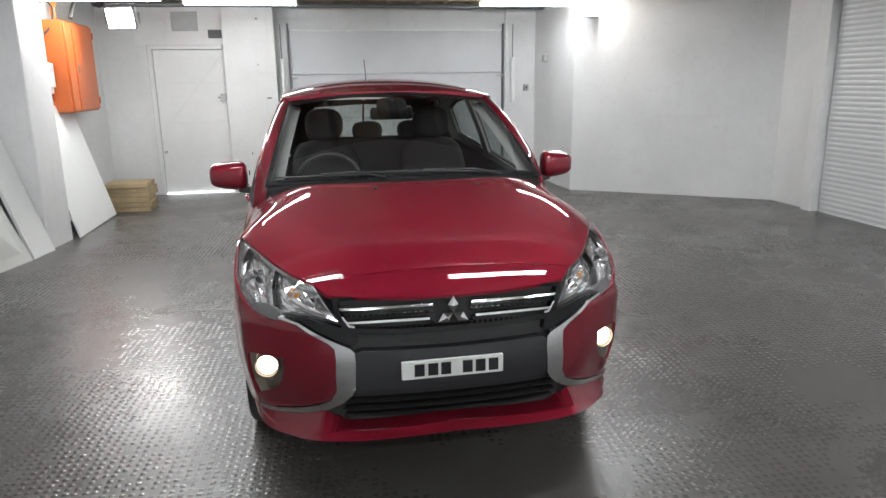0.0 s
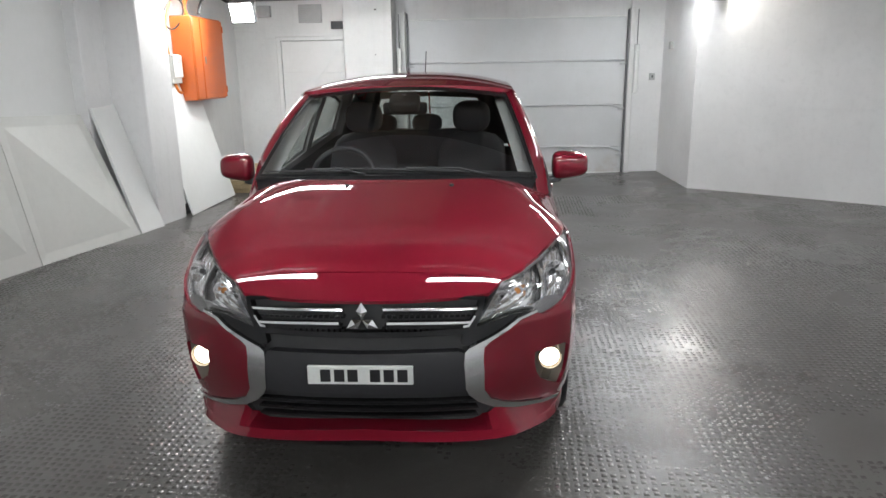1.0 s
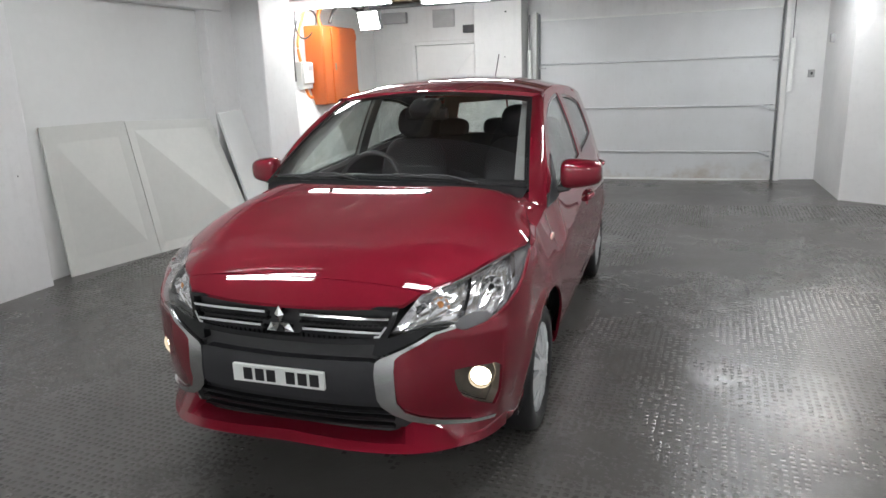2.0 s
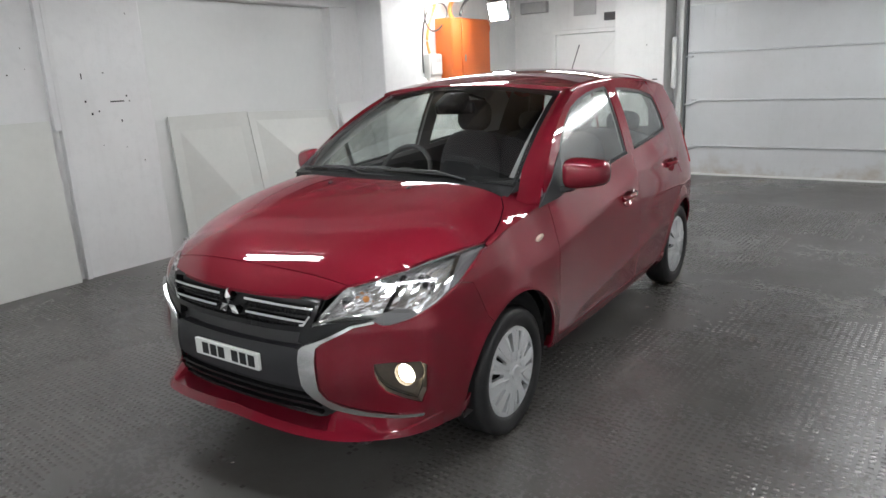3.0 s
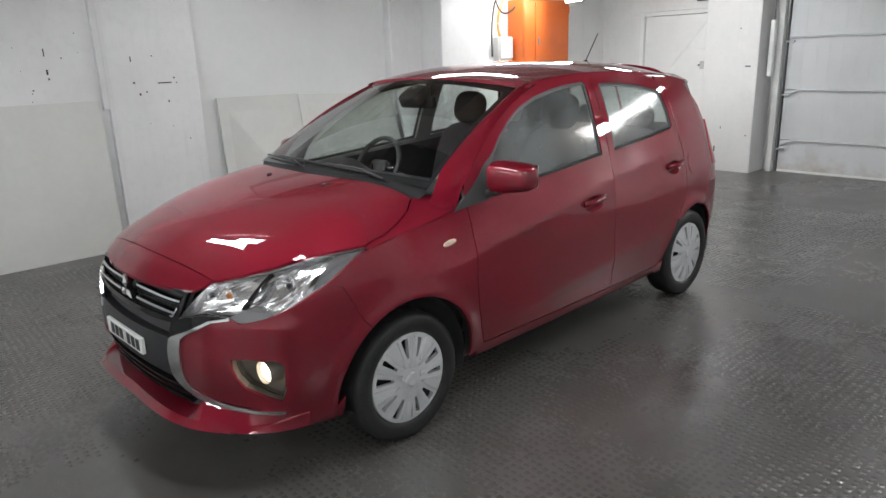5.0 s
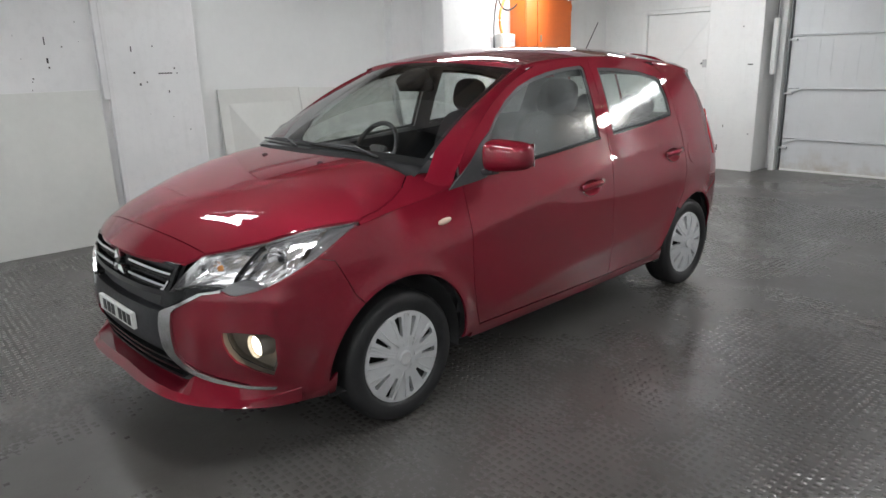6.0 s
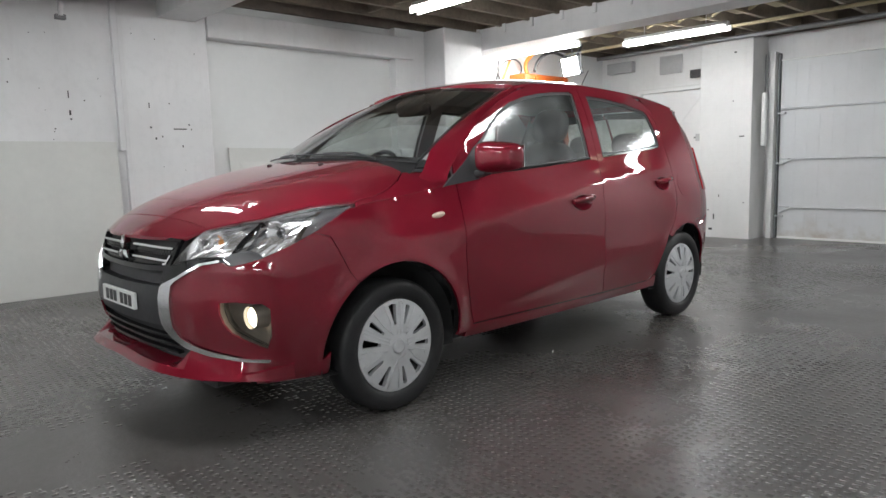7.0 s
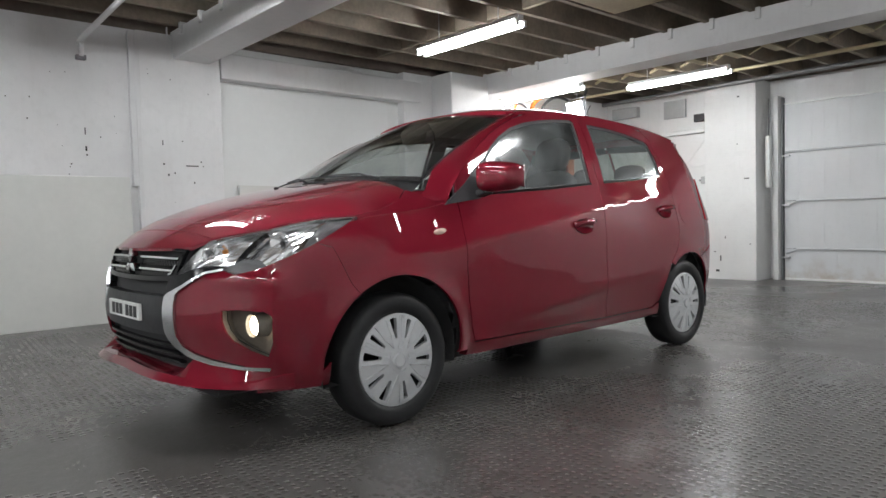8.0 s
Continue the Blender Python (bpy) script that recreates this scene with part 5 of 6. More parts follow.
# steering wheel
m = Matrix.Translation((-0.36, 0.80, 0.95)) @ pose(0, 0, 0, 62, 0, 0)
ring = [m @ Vector((0.18 * math.cos(a), 0.18 * math.sin(a), 0)) for a in np.linspace(0, math.tau, 40, endpoint=False)]
wheel = part("steering_wheel", rod(bmesh.new(), ring, 0.0145, 10, closed=True), MATT_BLACK, car)
part("wheel_hub", blob(bmesh.new(), m @ pose(0, -0.01, -0.02), 0.075, 0.06, 0.025), MATT_BLACK, wheel, smooth=True)
for a in (180, 0, 270):
    part("spoke", rod(bmesh.new(), [m @ Vector((0.06 * math.cos(radians(a)), 0.06 * math.sin(radians(a)), -0.015)), m @ Vector((0.178 * math.cos(radians(a)), 0.178 * math.sin(radians(a)), 0))], 0.014, 8), SATIN, wheel)
part("steering_column", rod(bmesh.new(), [m @ Vector((0, 0, -0.03)), m @ Vector((0, 0, -0.24))], 0.035, 10), DASH, wheel)


def front_seat(x):
    seat = new("front_seat")
    seat.parent = car
    tagged(seat, label="charcoal cloth front seat")
    part("cushion", blob(bmesh.new(), Matrix.Translation((x, 1.17, 0.52)), 0.235, 0.27, 0.09), SEAT_CLOTH, seat, smooth=True)
    part("backrest", blob(bmesh.new(), Matrix.Translation((x, 1.50, 0.83)) @ pose(0, 0, 0, -18, 0, 0), 0.225, 0.075, 0.32, 3.5), SEAT_CLOTH, seat, smooth=True)
    part("headrest", blob(bmesh.new(), Matrix.Translation((x, 1.605, 1.235)) @ pose(0, 0, 0, -12, 0, 0), 0.125, 0.055, 0.105, 2.8), SEAT_CLOTH, seat, smooth=True)
    for dx in (-0.06, 0.06):
        part("headrest_post", rod(bmesh.new(), [(x + dx, 1.56, 1.08), (x + dx, 1.60, 1.20)], 0.006, 6), CHROME, seat)


front_seat(-0.36)
front_seat(0.36)
rear = new("rear_seat")
rear.parent = car
tagged(rear, label="charcoal cloth rear bench")
part("cushion", blob(bmesh.new(), Matrix.Translation((0, 2.05, 0.52)), 0.62, 0.25, 0.09), SEAT_CLOTH, rear, smooth=True)
part("backrest", blob(bmesh.new(), Matrix.Translation((0, 2.36, 0.80)) @ pose(0, 0, 0, -20, 0, 0), 0.62, 0.075, 0.29, 5), SEAT_CLOTH, rear, smooth=True)
for x in (-0.36, 0.0, 0.36):
    part("headrest", blob(bmesh.new(), Matrix.Translation((x, 2.47, 1.13)) @ pose(0, 0, 0, -10, 0, 0), 0.12, 0.05, 0.075, 2.8), SEAT_CLOTH, rear, smooth=True)
# inner mirror and camera box
part("camera_box", blob(bmesh.new(), Matrix.Translation(windscreen(0, 0.86, 0.05)) @ pose(0, 0, 0, 28, 0, 0), 0.085, 0.07, 0.04), FRIT, car, smooth=True)
mm = part("rear_view_mirror", box(bmesh.new(), -0.122, -0.018, -0.034, 0.122, 0.018, 0.034, 0.016, Matrix.Translation((0.0, 0.82, 1.332)) @ pose(0, 0, 0, 8, 0, 6)), FRIT, car, smooth=True)
part("mirror_stem", rod(bmesh.new(), [(0, 0.82, 1.345), (0, 0.80, 1.41)], 0.012, 8), MATT_BLACK, mm)
part("load_floor", box(bmesh.new(), -0.55, 2.45, 0.55, 0.55, 2.85, 0.58, 0.005), DASH, car)



# ---- lamps ----
def batten_light(x0, x1, y, z):
    """A twin-tube batten fitting hung under the joists."""
    ob = thing("batten_light", (x0 + x1) / 2, y, z, "white twin-tube fluorescent batten light, lit, under the ceiling, from a part-added set", "lamp", group="batten lights")
    h = (x1 - x0) / 2
    bm = box(bmesh.new(), -h, -0.035, 0.018, h, 0.035, 0.075, 0.006)
    box(bm, -h + 0.01, -0.075, 0.028, h - 0.01, 0.075, 0.036, 0.002)
    body = part("body", bm, LAMP_WHITE, ob)
    for sx in (-1, 1):
        for sy in (-0.045, 0.045):
            bm = box(bmesh.new(), sx * h - 0.012, sy - 0.014, -0.025, sx * h + 0.012, sy + 0.014, 0.03, 0.004)
            part("lamp_holder", bm, LAMP_WHITE, body)
    for sy in (-0.045, 0.045):
        part("tube", rod(bmesh.new(), [(-h + 0.012, sy, -0.004), (h - 0.012, sy, -0.004)], 0.0165, 12), TUBE, ob, "glowing white tube")
    for sx in (-0.6, 0.6):
        part("hanger", rod(bmesh.new(), [(sx * h, 0, 0.07), (sx * h, 0, 2.925 - z)], 0.005, 6), STEEL, ob)
    return ob


# The last seven fittings are unseen, added to light the car's front and flank.
for x0, x1, y, z in ((-1.53, -0.25, 5.66, 2.48), (-1.41, -0.10, 9.0, 2.48), (-2.80, -1.52, 8.16, 2.43), (2.05, 3.33, 5.66, 2.48), (2.20, 3.48, 8.95, 2.48),
                     (-1.50, -0.22, 2.72, 2.48), (0.82, 2.10, 2.55, 2.48), (-1.50, -0.22, -1.2, 2.48), (0.82, 2.10, -1.2, 2.48), (-1.53, -0.25, -3.7, 2.48), (2.05, 3.33, -3.7, 2.48), (4.0, 5.28, 0.6, 2.48), (4.0, 5.28, 3.4, 2.48), (4.0, 5.28, -2.6, 2.48)):
    batten_light(x0, x1, y, z)


def flood_light(x, y, z, turn, tilt, label, panel_light):
    """A square floodlight on a yoke, hung from above."""
    ob = thing("flood_light", x, y, z, label, "lamp", turn, "flood lights")
    m = pose(0, 0, 0, tilt, 0, 0)
    body = part("housing", box(bmesh.new(), -0.16, 0.0, -0.12, 0.16, 0.07, 0.12, 0.012, m), DARK_STEEL, ob, "dark cast housing")
    for z in (0.115, -0.115):
        part("bezel_bar", box(bmesh.new(), -0.165, -0.012, z - 0.01, 0.165, 0.006, z + 0.01, 0.003, m), DARK_STEEL, body)
    part("lens", box(bmesh.new(), -0.15, -0.008, -0.11, 0.15, 0.0, 0.11, 0.002, m), panel_light, ob, "glaring white light panel")
    for sx in (-1, 1):
        part("yoke_arm", rod(bmesh.new(), [(sx * 0.175, 0.03, 0), (sx * 0.175, 0.03, 0.16)], 0.007, 6), DARK_STEEL, ob)
    part("yoke_bar", rod(bmesh.new(), [(-0.175, 0.03, 0.16), (0.175, 0.03, 0.16)], 0.007, 6), DARK_STEEL, ob)
    part("drop_rod", rod(bmesh.new(), [(0, 0.03, 0.16), (0, 0.03, 2.925 - z)], 0.008, 6), DARK_STEEL, ob)


flood_light(-2.08, 8.76, 2.28, -14, 14, "glaring floodlight hung beside the orange cabinet", FLOOD)
flood_light(3.62, 8.92, 2.44, 4, 18, "glaring floodlight hung beside the splayed wall", WEAK_FLOOD)

# ---- orange cabinet, meter box, conduits ----
cab = thing("electrical_cabinet", WX, 8.92, 1.74, "orange enamelled steel electrical cabinet on the white wall", "cabinet")
part("body", box(bmesh.new(), 0.0, -0.47, -0.50, 0.26, 0.47, 0.50, 0.012), ORANGE, cab)
door = part("door", box(bmesh.new(), 0.262, -0.24, -0.48, 0.282, 0.46, 0.48, 0.006), ORANGE, cab)
part("side_cover", box(bmesh.new(), 0.262, -0.46, -0.48, 0.274, -0.25, 0.48, 0.005), ORANGE, cab)
lock = part("door_lock", box(bmesh.new(), 0.283, -0.195, -0.06, 0.292, -0.165, 0.03, 0.003), DARK_STEEL, door, "dark lock plate")
for z in (-0.38, 0.38):
    part("hinge", rod(bmesh.new(), [(0.288, 0.45, z - 0.04), (0.288, 0.45, z + 0.04)], 0.008, 8), ORANGE, door)
meter = thing("meter_box", WX, 8.30, 1.62, "pale grey plastic meter box with a clear lid", "box")
part("body", box(bmesh.new(), 0.0, -0.13, -0.17, 0.10, 0.13, 0.17, 0.012), PALE_PLASTIC, meter)
part("lid", box(bmesh.new(), 0.10, -0.12, -0.10, 0.125, 0.12, 0.16, 0.01), PALE_PLASTIC, meter)
part("dial", box(bmesh.new(), 0.126, -0.02, 0.06, 0.130, 0.08, 0.12, 0.003), VENT_GREY, meter)


def bend(points, n=8):
    """A smooth line through a few points."""
    pts = [Vector(p) for p in points]
    ks = list(range(len(pts)))
    f = [spline([(k, p[i]) for k, p in zip(ks, pts)]) for i in range(3)]
    return [Vector([g(k / n) for g in f]) for k in range(n * (len(pts) - 1) + 1)]


def cable(name, points, radius, mat, label, category="cable"):
    return tagged(part(name, rod(bmesh.new(), bend(points), radius, 8), mat), label, category)


cable("conduit", [(WX + 0.12, 8.70, 2.24), (WX + 0.12, 8.66, 2.40), (WX + 0.20, 8.85, 2.58), (WX + 0.35, 9.2, 2.68)], 0.028, CONDUIT, "orange corrugated conduit rising from the cabinet", "conduit")
cable("conduit", [(WX + 0.05, 8.32, 1.45), (WX + 0.06, 8.36, 1.36), (WX + 0.06, 8.46, 1.34)], 0.022, CONDUIT, "orange conduit from meter box to cabinet", "conduit")
cable("conduit", [(WX + 0.04, 8.26, 1.79), (WX + 0.04, 8.22, 2.0), (WX + 0.05, 8.34, 2.3), (WX + 0.10, 8.5, 2.66)], 0.018, CONDUIT, "orange conduit up the wall beside the cabinet", "conduit")
cable("cable_loop", [(WX + 0.03, 8.12, 1.55), (WX + 0.05, 8.10, 1.95), (WX + 0.10, 8.16, 2.3), (WX + 0.16, 8.36, 2.42), (WX + 0.16, 8.52, 2.30), (WX + 0.10, 8.40, 2.10), (WX + 0.05, 8.24, 2.12), (WX + 0.05, 8.18, 2.35), (WX + 0.08, 8.3, 2.62)], 0.011, CABLE_BLACK, "black cable looped on the wall", "cable")
cable("cable_loop", [(WX + 0.30, 8.62, 2.26), (WX + 0.34, 8.70, 2.44), (WX + 0.40, 8.95, 2.52), (WX + 0.45, 9.25, 2.46), (WX + 0.5, 9.4, 2.66)], 0.02, CABLE_BLACK, "thick black cable sagging over the cabinet", "cable")
# conduits under the far joists and a dark pipe along the end wall
cable("ceiling_pipe", [(WX + 0.05, 9.62, 2.60), (0.0, 9.60, 2.60), (3.5, 9.55, 2.60)], 0.022, PALE_WOOD, "yellowish pipe clipped under the joists", "pipe")
cable("ceiling_pipe", [(WX + 0.05, 9.75, 2.62), (0.0, 9.74, 2.62), (3.5, 9.72, 2.62)], 0.015, PALE_WOOD, "yellowish pipe clipped under the joists", "pipe")
cable("ceiling_pipe", [(WX + 0.05, 10.42, 2.60), (0.0, 10.40, 2.60), (3.5, 10.35, 2.58)], 0.03, DARK_STEEL, "dark pipe under the ceiling along the end wall", "pipe")
cable("ceiling_pipe", [(WX + 0.04, 2.97, 2.335), (WX + 0.045, 2.97, 2.40), (WX + 0.055, 2.97, 2.455), (WX + 0.16, 2.965, 2.475), (-1.5, 2.93, 2.49), (0.5, 2.9, 2.50), (5.5, 2.9, 2.50)], 0.022, LAMP_WHITE, "white painted pipe bent down to the wall", "pipe")
bracket = tagged(part("pipe_bracket", box(bmesh.new(), WX, 2.93, 2.31, WX + 0.05, 3.01, 2.35, 0.005), DARK_STEEL), "dark bracket at the foot of the white pipe", "bracket")
cable("hook", [(WX + 0.04, 3.70, 2.70), (WX + 0.05, 3.70, 2.62), (WX + 0.05, 3.74, 2.57)], 0.008, LAMP_WHITE, "small white hook on the beam end", "hook")
ply = tagged(part("ceiling_board", box(bmesh.new(), 0.02, 4.15, 2.656, 0.62, 6.6, 2.672, 0.002), PALE_WOOD), "pale plywood sheet nailed under the joists", "board")

# ---- end wall: door, vents, garage door ----
door = thing("door_1", -1.695, WB, floor_height(0, WB), "white painted steel door with a lock box, closed", "door")
door["kind"] = "structure"
leaf = part("door_leaf", box(bmesh.new(), -0.475, 0.03, 0.018, 0.475, 0.075, 2.06, 0.004), PALE_DOOR, door)
for x0, x1, z0, z1 in ((-0.54, -0.48, 0, 2.12), (0.48, 0.50, 0, 2.07), (-0.48, 0.48, 2.065, 2.12)):
    part("door_frame", box(bmesh.new(), x0, -0.015, z0, x1, 0.09, z1, 0.005), PALE_DOOR, door)
part("lock_box", box(bmesh.new(), 0.40, -0.03, 1.34, 0.49, 0.03, 1.44, 0.006), VENT_GREY, leaf, "grey lock box")
part("lock_bolt", rod(bmesh.new(), [(0.37, -0.01, 1.39), (0.50, -0.01, 1.39)], 0.012, 8), DARK_STEEL, leaf)
part("door_knob", rod(bmesh.new(), [(-0.43, 0.03, 0.62), (-0.43, -0.03, 0.62)], 0.022, 12), STEEL, leaf)
# raised diagonal strip in place of a thin line of shadow on the leaf
m = Matrix.Translation((0.06, 0.027, 1.52)) @ pose(0, 0, 0, 0, -50, 0)
part("shadow_strip", box(bmesh.new(), -0.62, -0.004, -0.012, 0.62, 0.004, 0.012, 0.002, m), PALE_DOOR, leaf)
for z in (0.55, 1.05, 1.6):
    part("panel_rib", box(bmesh.new(), -0.47, 0.024, z - 0.008, 0.47, 0.032, z + 0.008, 0.003), PALE_DOOR, leaf)
part("threshold", box(bmesh.new(), -0.48, -0.01, 0, 0.48, 0.08, 0.016, 0.003), DAY_GAP, door, "strip of daylight under the door")
vent = thing("air_vent", -1.695, WB, 2.40, "grey louvred air vent above the door", "vent")
part("frame", box(bmesh.new(), -0.175, -0.025, -0.13, 0.175, 0.0, 0.13, 0.006), VENT_GREY, vent)
for k in range(8):
    part("slat", box(bmesh.new(), -0.155, -0.034, -0.108 + 0.028 * k, 0.155, -0.026, -0.09 + 0.028 * k, 0.002, pose(0, 0, 0)), VENT_GREY, vent)
sign = thing("exit_sign", -1.285, WB, 2.23, "small dark unlit sign box above the door", "sign")
part("body", box(bmesh.new(), -0.10, -0.05, -0.055, 0.10, 0.0, 0.055, 0.006), DARK_PLASTIC, sign)
part("face", box(bmesh.new(), -0.085, -0.053, -0.035, 0.085, -0.051, 0.035, 0.001), GREY_PLASTIC, sign)
tray = tagged(part("wall_duct", box(bmesh.new(), -2.72, WB - 0.10, 2.36, -2.28, WB, 2.52, 0.01), VENT_GREY), "grey duct box high on the end wall", "duct")

gd = thing("door_2", 1.365, DOORY, floor_height(0, DOORY), "white sheet-steel garage door with raised ribs, closed", "garage door")
gd["kind"] = "structure"
edges = [0.02, 0.42, 1.06, 1.71, 2.36]
for z0, z1 in zip(edges, edges[1:]):
    bm = box(bmesh.new(), -1.632, 0.0, z0 + 0.003, 1.632, 0.04, z1 - 0.003, 0.004)
    for k in range(22):
        x = -1.6 + k * 0.1505
        box(bm, x, -0.0022, z0 + 0.03, x + 0.012, 0.001, z1 - 0.03)
    part("door_panel", bm, GARAGE_PAINT, gd)
for z in edges[1:4]:
    pts = [(-1.60, -0.012, z - 0.07), (-1.45, -0.022, z), (1.45, -0.022, z), (1.60, -0.012, z - 0.07)] if z < 1.5 else [(-1.62, -0.018, z), (1.62, -0.018, z)]
    part("rib", rod(bmesh.new(), pts, 0.013, 8), DOOR_PAINT, gd)
# rail coloured white to stand for light caught along the top edge
part("lit_top_rail", box(bmesh.new(), -1.63, -0.02, 2.335, 1.63, 0.0, 2.36, 0.003), PLATE_WHITE, gd)
# white strip painted for the daylight that leaks under the door
part("daylight_strip", box(bmesh.new(), -1.63, -0.012, 0.0, 1.63, 0.03, 0.03, 0.004), PLATE_WHITE, gd)
for sx in (-1, 1):
    part("track", box(bmesh.new(), sx * 1.656 - 0.010, -0.03, 0.0, sx * 1.656 + 0.010, 0.05, 2.44, 0.003), DARK_STEEL, gd, "dark steel track")
    part("track_cover", box(bmesh.new(), sx * 1.706 - 0.038, -0.10, 0.0, sx * 1.706 + 0.03, 0.05, 2.46, 0.005), PALE_DOOR, gd)
    w = part("counterweight", box(bmesh.new(), sx * 1.757 - 0.028, -0.24, 1.24, sx * 1.757 + 0.028, -0.16, 1.93, 0.012), PLATE_WHITE, gd, "white counterweight bar")
    part("weight_chain", rod(bmesh.new(), [(sx * 1.757, -0.2, 1.92), (sx * 1.757, -0.2, 2.42)], 0.006, 6), DARK_STEEL, w)
    for z in (0.30, 1.0, 1.66):
        part("roller_bracket", box(bmesh.new(), sx * 1.60 - 0.05, -0.05, z - 0.012, sx * 1.60 + 0.05, -0.01, z + 0.012, 0.003), STEEL, gd)
switch = thing("wall_switch", 3.40, DOORY, 1.42, "small grey switch box with a cable", "switch")
part("body", box(bmesh.new(), -0.04, -0.045, -0.05, 0.04, 0.0, 0.05, 0.006), VENT_GREY, switch)
part("button", box(bmesh.new(), -0.012, -0.055, -0.015, 0.012, -0.045, 0.02, 0.003), DARK_PLASTIC, switch)
switch = thing("wall_switch", 3.55, 10.35, 1.85, "small grey bell box on the return wall", "switch")
part("body", box(bmesh.new(), -0.05, -0.05, -0.05, 0.0, 0.05, 0.05, 0.006), VENT_GREY, switch)

# roller shutter in the east wall
sh = thing("door_3", RX, 4.72, 0, "white corrugated steel roller shutter, closed", "roller shutter")
sh["kind"] = "structure"
bm = bmesh.new()
prof = [(0.02 + 0.0035 * math.sin(math.pi * k / 6), 0.004 + 0.047 * k / 6) for k in range(7)] + [(0.022, 0.055)]
cols = [[bm.verts.new((-x + 0.05, y, z)) for x, z in prof] for y in (-2.1, 2.1)]
for k in range(len(prof) - 1):
    bm.faces.new((cols[0][k], cols[1][k], cols[1][k + 1], cols[0][k + 1]))
first = part("slat", bm, SHUTTER, sh)
for k in range(1, 48):
    ob = new("slat", first.data)
    ob.parent = sh
    ob.location = (0, 0, 0.055 * k)
part("backing", box(bmesh.new(), 0.06, -2.12, -0.02, 0.1, 2.12, 2.64), SHUTTER, sh)
board = tagged(part("wall_sheet", box(bmesh.new(), 1.02, -0.007, 1.07, 2.30, 0.0, 2.50, 0.002, Matrix.Translation((3.55, 9.17, 0)) @ Matrix.Rotation(math.atan2(7.62 - 9.17, 5.62 - 3.55), 4, "Z")), CLEAN_WALL), "thin white sheet fixed to the splayed wall", "board")


# ---- sheets leaning on the window wall ----
def leaning_sheet(y0, y1, foot, head, high, label, mat=BOARD_PALE, thick=0.018):
    """A board stood on the floor with its top against the wall."""
    lean = math.degrees(math.atan2(foot - head, high))
    ob = tagged(part("sheet_board", box(bmesh.new(), 0.0, 0.0, 0.0, thick, y1 - y0, high / math.cos(radians(lean)), 0.003), mat), label, "board", "leaning sheets")
    ob.matrix_basis = pose(foot - thick, y0, floor_height(foot, y0), 0, -lean, 0)
    return ob


leaning_sheet(1.9, 3.33, WX + 0.09, WX + 0.025, 1.275, "pale off-white sheet board leaning on the white wall")
leaning_sheet(0.4, 1.86, WX + 0.11, WX + 0.025, 1.27, "pale off-white sheet board leaning on the white wall")


def propped_board(feet, heads, high, thick, label, mat):
    """A board propped askew: its foot runs between two points of the floor, its head lies on the wall."""
    out = Vector((thick, 0, 0))
    low = [Vector((x, y, floor_height(x, y))) for x, y in feet]
    top = [Vector((x, y, z)) for (x, y), z in zip(heads, high)]
    bm = bmesh.new()
    front = [bm.verts.new(p) for p in (low[0], low[1], top[1], top[0])]
    back = [bm.verts.new(p - out) for p in (low[0], low[1], top[1], top[0])]
    bm.faces.new(front)
    bm.faces.new(back[::-1])
    for i in range(4):
        bm.faces.new((front[i], back[i], back[(i + 1) % 4], front[(i + 1) % 4]))
    return tagged(part("sheet_board", bm, mat), label, "board", "leaning sheets")


propped_board(((-2.885, 4.42), (-2.72, 5.27)), ((-2.94, 4.40), (-2.935, 5.27)), (1.27, 1.262), 0.018, "pale off-white sheet board stood askew in the bay", BOARD_PALE)
propped_board(((-2.715, 5.275), (-2.475, 6.44)), ((-2.93, 5.275), (-2.93, 6.46)), (1.255, 1.20), 0.018, "pale off-white sheet board stood askew in the bay", BOARD_PALE)
propped_board(((-2.47, 6.46), (-2.45, 6.90)), ((-2.83, 6.49), (-2.83, 6.90)), (1.25, 1.27), 0.03, "narrow white board leaning beside the pillar", BOARD_BACK)
leaning_sheet(7.58, 8.92, WX + 0.44, WX + 0.03, 1.50, "white sheet leaning under the orange cabinet", BOARD_BACK, 0.02)
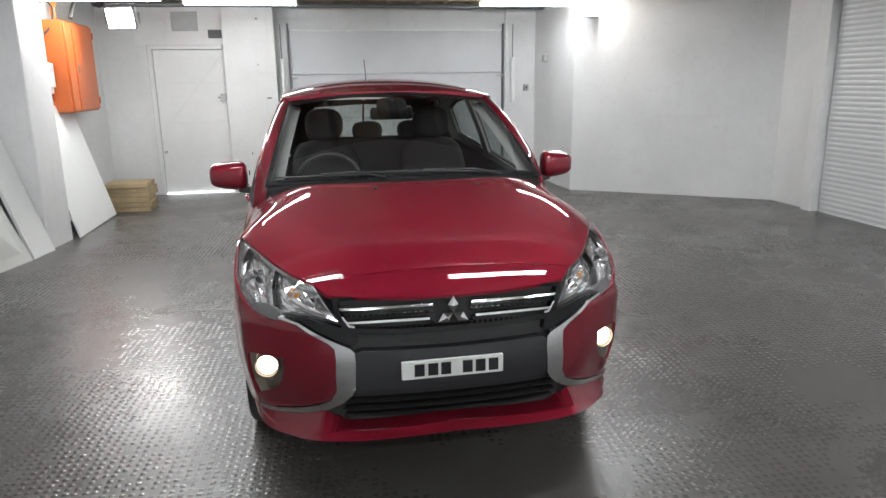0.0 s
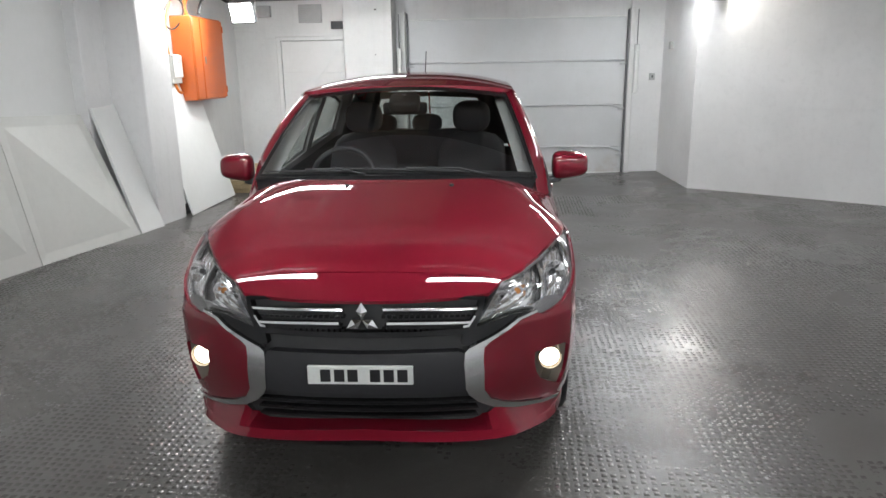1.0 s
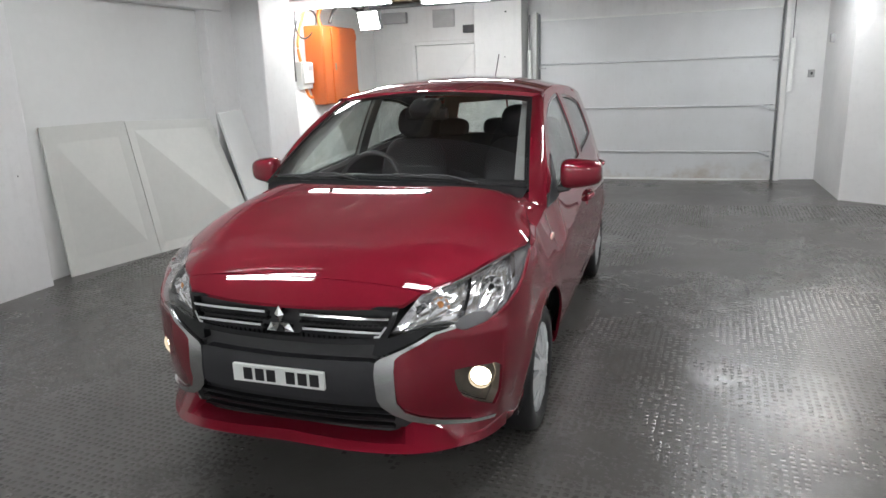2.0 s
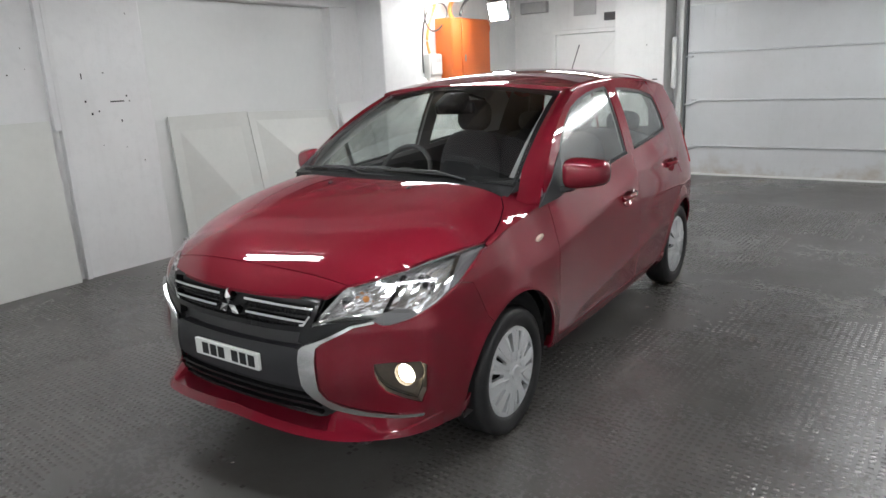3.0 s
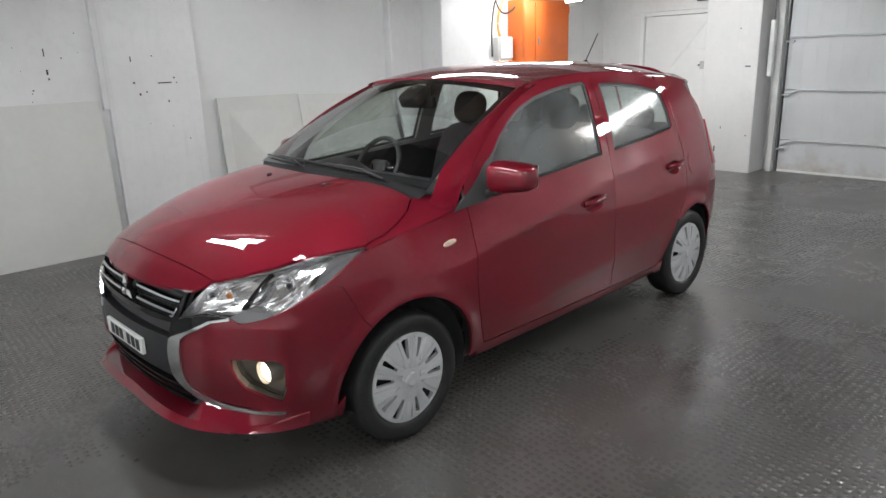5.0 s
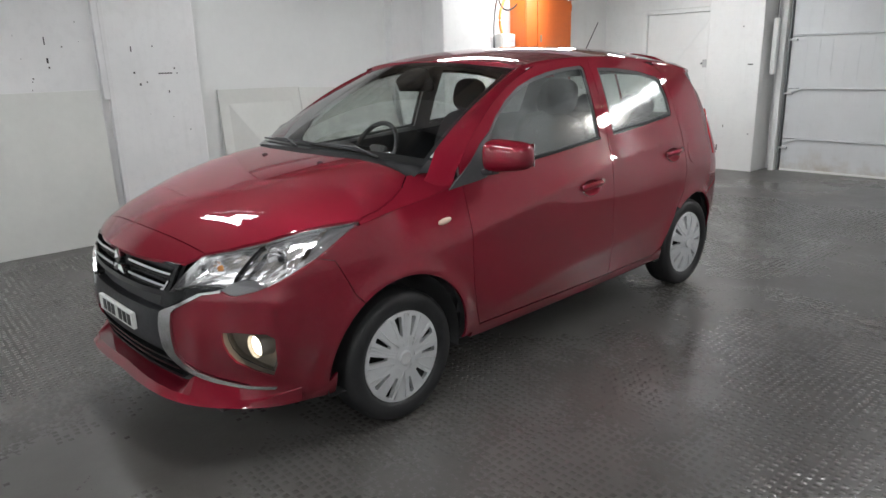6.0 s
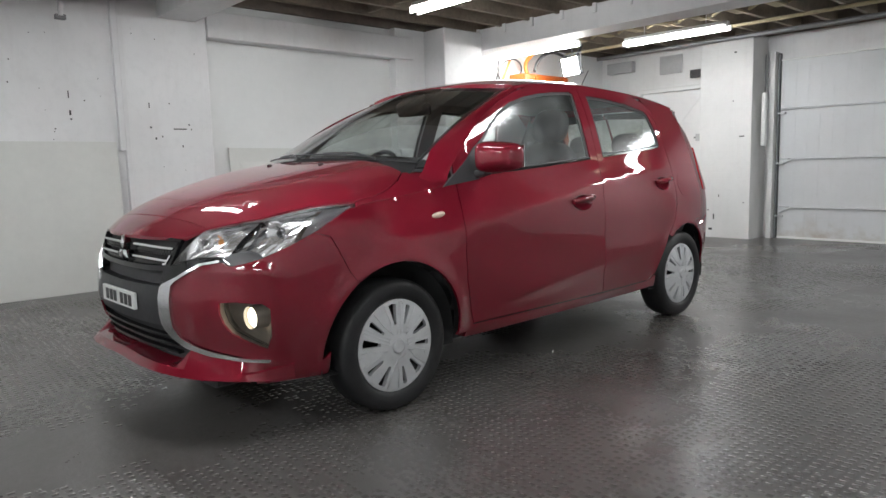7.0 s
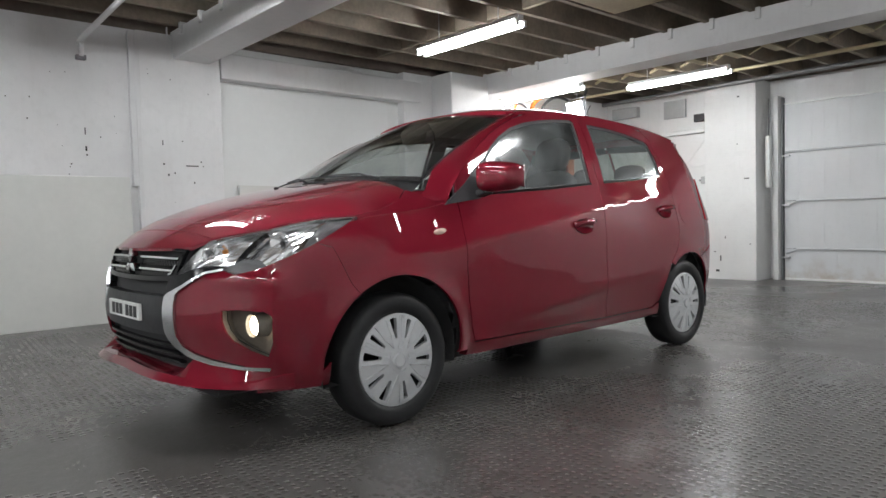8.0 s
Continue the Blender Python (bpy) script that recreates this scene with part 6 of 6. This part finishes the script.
# flattened cartons
for k in range(6):
    ob = tagged(part("folded_carton", box(bmesh.new(), -0.26, -0.22, 0.0, 0.26, 0.22, 0.058, 0.008), CARDBOARD), "folded brown cardboard in a low stack on the floor", "cardboard", "cartons")
    ob.matrix_basis = pose(-2.34 + 0.014 * math.sin(k * 2.3), 9.36 + 0.012 * math.cos(k * 1.7), floor_height(0, 9.36) + 0.0605 * k, 0, 0, 3 * math.sin(k * 1.3))

# dark scars in the paint of the pier
bm = bmesh.new()
scars = random.Random(5)
face = WX + 0.035
box(bm, face - 0.01, 3.83, 1.432, face + 0.003, 3.95, 1.442)
for y, z, w, h in ((3.62, 1.62, 0.008, 0.045), (3.62, 1.44, 0.014, 0.016), (3.66, 1.34, 0.014, 0.02), (3.80, 1.66, 0.01, 0.01), (3.90, 1.27, 0.01, 0.02), (3.97, 1.47, 0.012, 0.014), (3.72, 1.36, 0.01, 0.014), (3.99, 1.43, 0.01, 0.01)):
    box(bm, face - 0.01, y, z, face + 0.003, y + w, z + h)
for y, z, w, h in ((2.98, 1.68, 0.008, 0.06), (2.98, 1.54, 0.014, 0.04), (2.985, 1.50, 0.012, 0.014), (3.10, 1.66, 0.01, 0.01), (2.86, 1.42, 0.012, 0.01), (2.55, 1.78, 0.01, 0.012)):
    box(bm, WX - 0.01, y, z, WX + 0.003, y + w, z + h)
for k in range(26):
    y, z = scars.uniform(2.2, 4.1), scars.uniform(0.9, 2.3)
    x = face if y > 3.5 else WX
    if 3.3 < y < 3.5:
        continue
    box(bm, x - 0.01, y, z, x + 0.003, y + scars.uniform(0.003, 0.008), z + scars.uniform(0.004, 0.012))
for x, z, w, h in ((-0.97, 0.21, 0.018, 0.075), (-1.03, 0.06, 0.05, 0.03), (-0.63, 1.32, 0.07, 0.016), (-0.73, 1.79, 0.016, 0.014), (-0.72, 2.42, 0.03, 0.02), (-1.06, 0.33, 0.03, 0.012), (-0.9, 0.52, 0.012, 0.03), (-0.56, 0.44, 0.02, 0.012)):
    box(bm, x, WB - 0.122, z, x + w, WB - 0.11, z + h)
tagged(part("paint_scars", bm, CABLE_BLACK), "dark chips and bolt slots in the white paint", "wall marks", kind="stuff")
